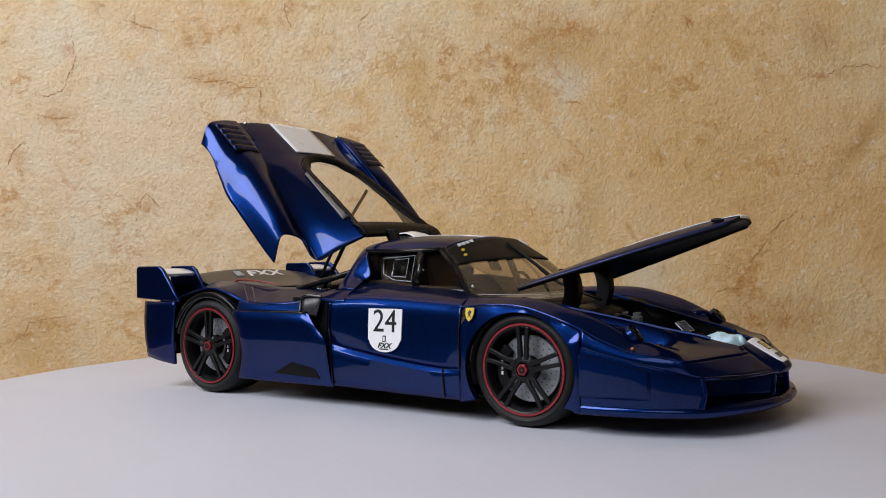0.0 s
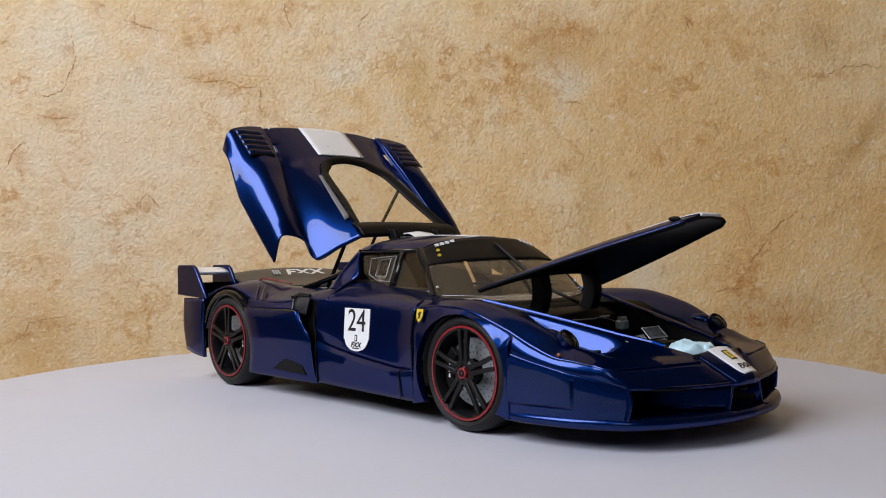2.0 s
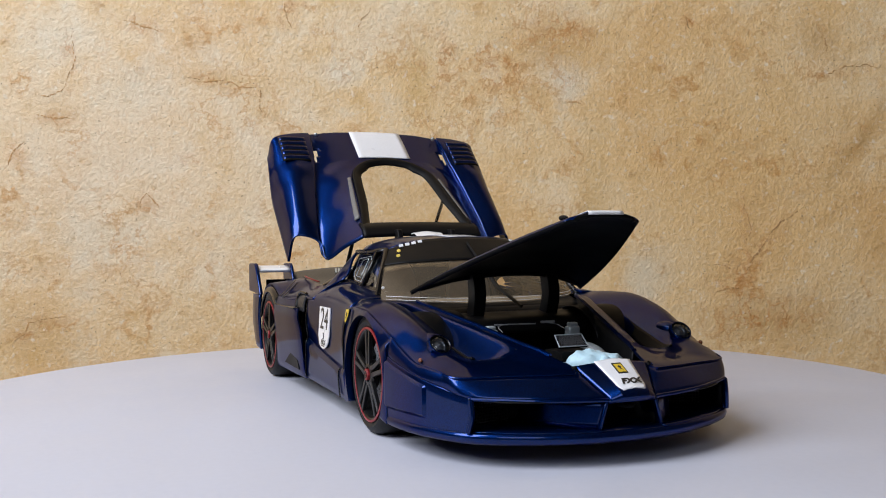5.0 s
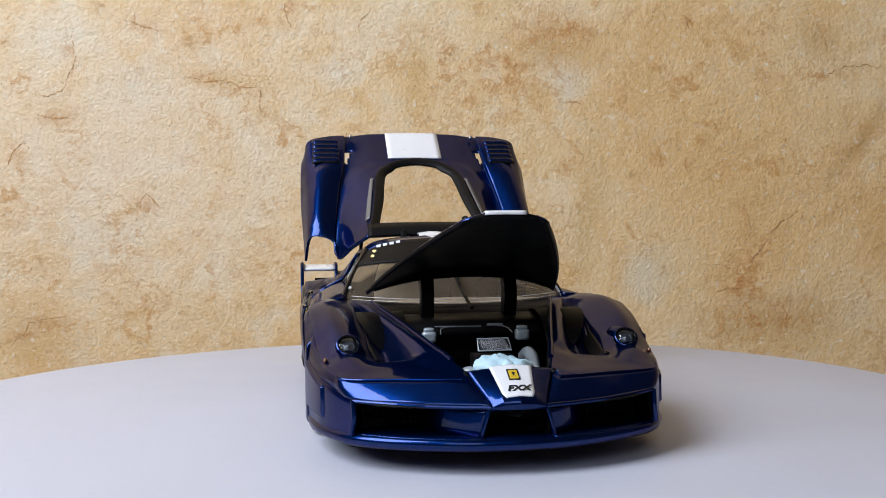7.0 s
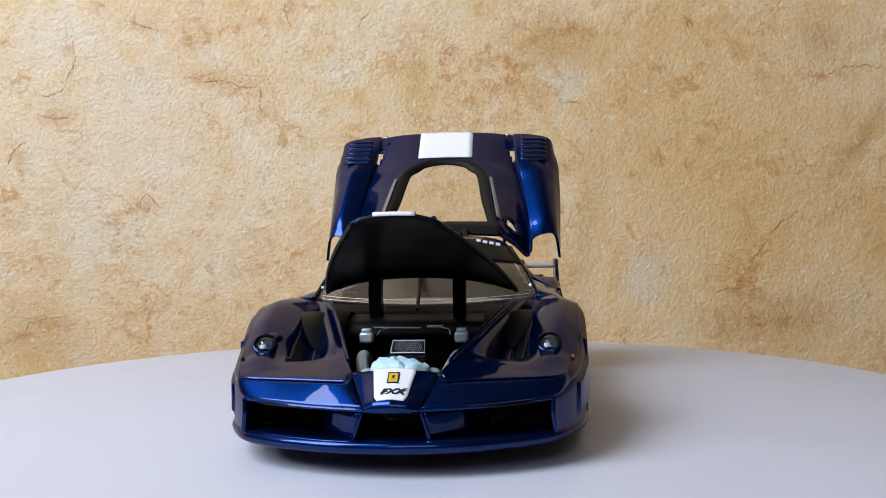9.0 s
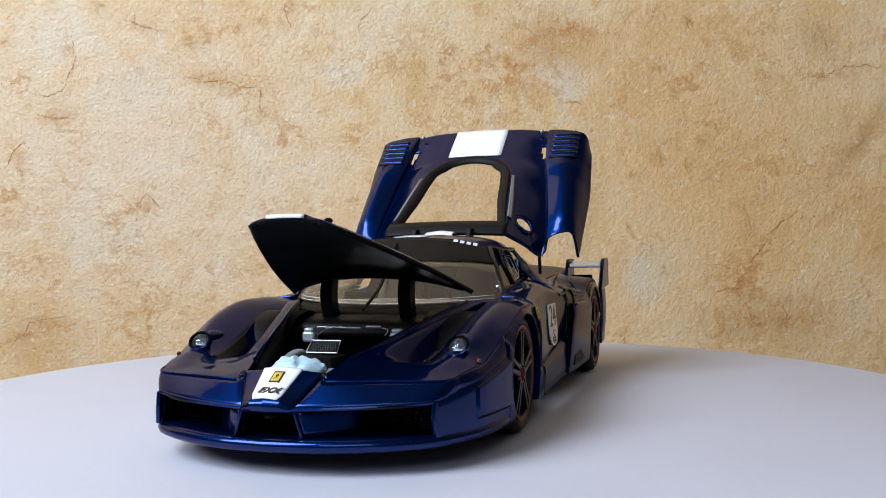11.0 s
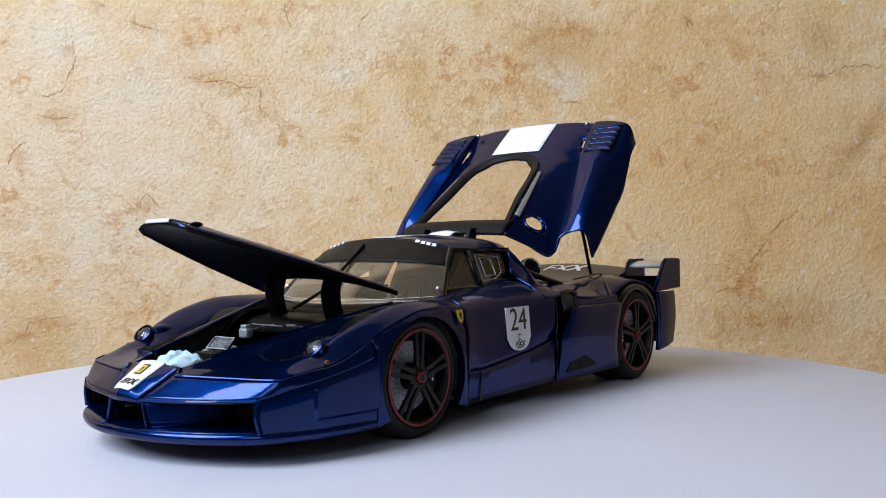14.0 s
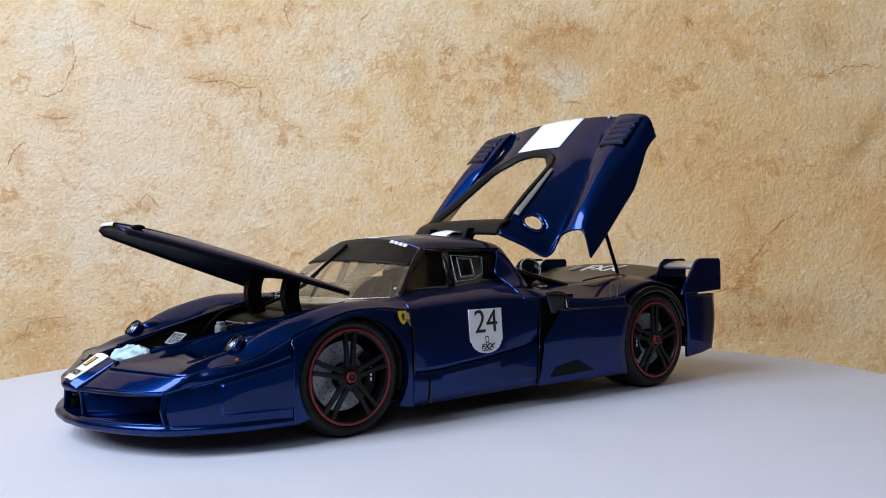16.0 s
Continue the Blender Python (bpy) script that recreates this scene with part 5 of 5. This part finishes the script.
    part("bay_pipe", tube([(-40, -26, 43), (-34, -30, 44.5), (-30, -27, 44)], 1.6, 10), SILVER, CAR)


# ---- wheels ----
def wheel(name, x, s, z, R, width, y_out):
    w = new(name)
    w.parent = CAR
    w.matrix_local = Matrix.Translation((x * MM, s * y_out * MM, z * MM)) @ (Matrix.Rotation(math.pi, 4, "Z") if s > 0 else Matrix.Identity(4))
    # local: outer face towards -y
    r = 15.0 * R / 19.0
    part("tyre", lathe([(r - 0.6, 1.0), (r, 0.0), (r + 1.6, -0.75), (R - 1.7, -0.45), (R - 0.7, 0.3), (R - 0.1, 2.0), (R, 4.0), (R, width - 3), (R - 0.5, width - 1), (R - 2.0, width), (r, width)], 72), RUBBER, w)
    rim = part("rim", lathe([(r - 0.1, -0.25), (r - 0.5, -0.5), (r - 1.2, -0.2), (r - 1.6, 0.6), (r - 2.0, 3.2), (r - 2.4, width - 2)], 72), RIM, w, "satin black alloy rim")
    part("rim_line", lathe([(r + 0.15, -0.30), (r + 0.1, -0.62), (r - 0.55, -0.68), (r - 0.65, -0.36)], 72), RED, rim, "red pinstripe round the rim")
    for k in range(5):
        for d in (-1, 1):
            a = 2 * math.pi * k / 5 + math.pi / 2
            out = [(3.2, 0.25 * d), (3.2, 1.9 * d), (8.0, 1.9 * d), (r - 1.0, 2.5 * d), (r - 0.9, 1.05 * d), (8.0, 0.5 * d)]
            out = out if d > 0 else out[::-1]
            m = Matrix.Rotation(-a, 4, "Y") @ Matrix.Translation((0, 0.0007, 0)) @ Matrix.Rotation(radians(90), 4, "X")
            part("spoke", prism(out, 1.4, m), RIM, rim, bevel=0.22)
    part("hub", lathe([(4.6, 1.8), (4.4, 0.0), (3.6, -0.5), (2.4, -0.6), (2.4, 1)], 32), RIM, rim)
    part("wheel_nut", prism([(2.0 * math.cos(k * math.pi / 3), 2.0 * math.sin(k * math.pi / 3)) for k in range(6)], 1.7, Matrix.Translation((0, 0.0004, 0)) @ Matrix.Rotation(radians(90), 4, "X")), RED, rim, "red hexagonal wheel nut", bevel=0.25)
    part("nut_core", lathe([(1.2, -1.0), (1.15, -1.45), (0.8, -1.5), (0.01, -1.2)], 20), RIM, rim)
    # brake disc with drilled rows and its caliper
    bd = part("brake_disc", lathe([(4.2, 4.2), (10.8, 4.2), (11.0, 4.6), (10.8, 5.4), (4.2, 5.4)], 48), DISCMETAL, w, "pale drilled brake disc")
    bm = bmesh.new()
    for k in range(24):
        for j, rr in enumerate((6.2, 7.9, 9.6)):
            a = 2 * math.pi * (k + j * 0.4) / 24
            disc_cyl(Matrix.Translation((rr * MM * math.cos(a), 4.18 * MM, rr * MM * math.sin(a))) @ Matrix.Rotation(radians(90), 4, "X"), 0.22, 0.22, 0.12, 8, bm)
    part("drillings", bm, MATT, bd)
    fx = (-1 if x > 0 else 1) * (-1 if s > 0 else 1)
    cal = [(11.2 * math.cos(a), 11.2 * math.sin(a)) for a in np.linspace(-0.75, 0.75, 12)] + [(7.4 * math.cos(a), 7.4 * math.sin(a)) for a in np.linspace(0.75, -0.75, 12)]
    cp = part("caliper", prism([(px * fx, pz) for px, pz in (cal if fx > 0 else cal[::-1])], 2.2, Matrix.Translation((0, 0.0042, 0)) @ Matrix.Rotation(radians(90), 4, "X")), MATT, w, bevel=0.3)
    for k in range(3):
        part("caliper_mark", box(fx * 9.0 - 0.35, fx * 9.0 + 0.35, 1.9, 2.05, -2.4 + k * 1.7, -1.2 + k * 1.7), WHITE, cp)
    part("drum", lathe([(0.01, 8), (12.4, 8), (12.4, width)], 40), MATT, w)
    return w


def wheels():
    for s in PAIR:
        wheel("front_wheel", WF, s, 18.7, 18.7, 15, 51.6)
        wheel("rear_wheel", WR, s, 19.5, 19.5, 19, 53.6)


# ---- badges and numbers ----
def decals():
    for s in PAIR:
        # white number panel on the door, round at the foot
        m = frame_at((17.0, s * 51.1, 29.2), (1 if s < 0 else -1, 0, 0), (0, s * -0.075, 1))
        W, H = 7.6, 7.6
        out = [(-W, H), (-W + 0.1, -3.4)] + [(-W * 0.9 * math.cos(t), -3.6 - 4.3 * math.sin(t)) for t in np.linspace(0.12, math.pi - 0.12, 14)] + [(W - 0.1, -3.4), (W, H)]
        pl = part("number_panel", prism(out, 0.35, m), WHITE, CAR, "white number panel with a rounded foot")
        writing("number", "24", 11.4, m @ Matrix.Translation((0, 0.0028, 0.00042)), INK, pl, sx=0.98)
        part("panel_badge", prism([(-0.7, -4.3), (0.7, -4.3), (0.7, -2.0), (-0.7, -2.0)], 0.5, m), INK, pl)
        part("badge_field", prism([(-0.4, -3.9), (0.4, -3.9), (0.4, -2.4), (-0.4, -2.4)], 0.58, m), WHITE, pl)
        writing("lettering", "FXX", 2.6, m @ Matrix.Translation((0, -0.0056, 0.00042)), INK, pl, shear=0.3, sx=1.2, bold=0.08)
        part("small_print", prism([(-2.0, -7.0), (2.0, -7.0), (2.0, -6.65), (-2.0, -6.65)], 0.45, m), INK, pl)
        # yellow shield on the wing
        m = frame_at((54.4, s * 53.05, 36.0), (1 if s < 0 else -1, 0, 0), (0, -s * 0.22, 1))
        shp = lambda k: [(-2.5 * k, 3.0 * k), (-1.2 * k, 3.3 * k), (0, 3.0 * k), (1.2 * k, 3.3 * k), (2.5 * k, 3.0 * k), (2.4 * k, 0), (1.6 * k, -2.2 * k), (0, -3.6 * k), (-1.6 * k, -2.2 * k), (-2.4 * k, 0)][::-1]
        sh = part("wing_shield", prism(shp(0.74), 0.25, m), INK, CAR, "yellow shield badge")
        part("shield_field", prism(shp(0.65), 0.36, m), YELLOW, sh)
        part("shield_mark", prism([(-0.75, -1.3), (-0.2, -0.3), (-0.7, 0.4), (0.0, 1.4), (0.8, 0.9), (0.4, -0.1), (0.7, -1.3), (0.1, -0.6)], 0.45, m), INK, sh)


SILVER_DARK = plain("dark_wire", (0.10, 0.10, 0.11), 0.4, metal=0.6)
front_wings()
nose()
splitter()
headlamps()
flanks()
cabin()
bonnet()
bonnet_bay()
engine_cover()
tail()
wheels()
decals()


# ---- the turning of disc and car ----
def motions():
    rows_disc, rows_car = [], []
    for k in range(17):
        th = radians(-35.738 - 6.6638 * k - 0.001255 * (k - 8) ** 2)
        turn = Matrix.Rotation(th, 4, "Z")
        rows_disc.append((float(k), turn))
        rows_car.append((float(k), turn @ Matrix.Translation((-0.00096, 0.00549, 0.0))))
    walk(TURNTABLE, rows_disc)
    walk(CAR, rows_car)


motions()
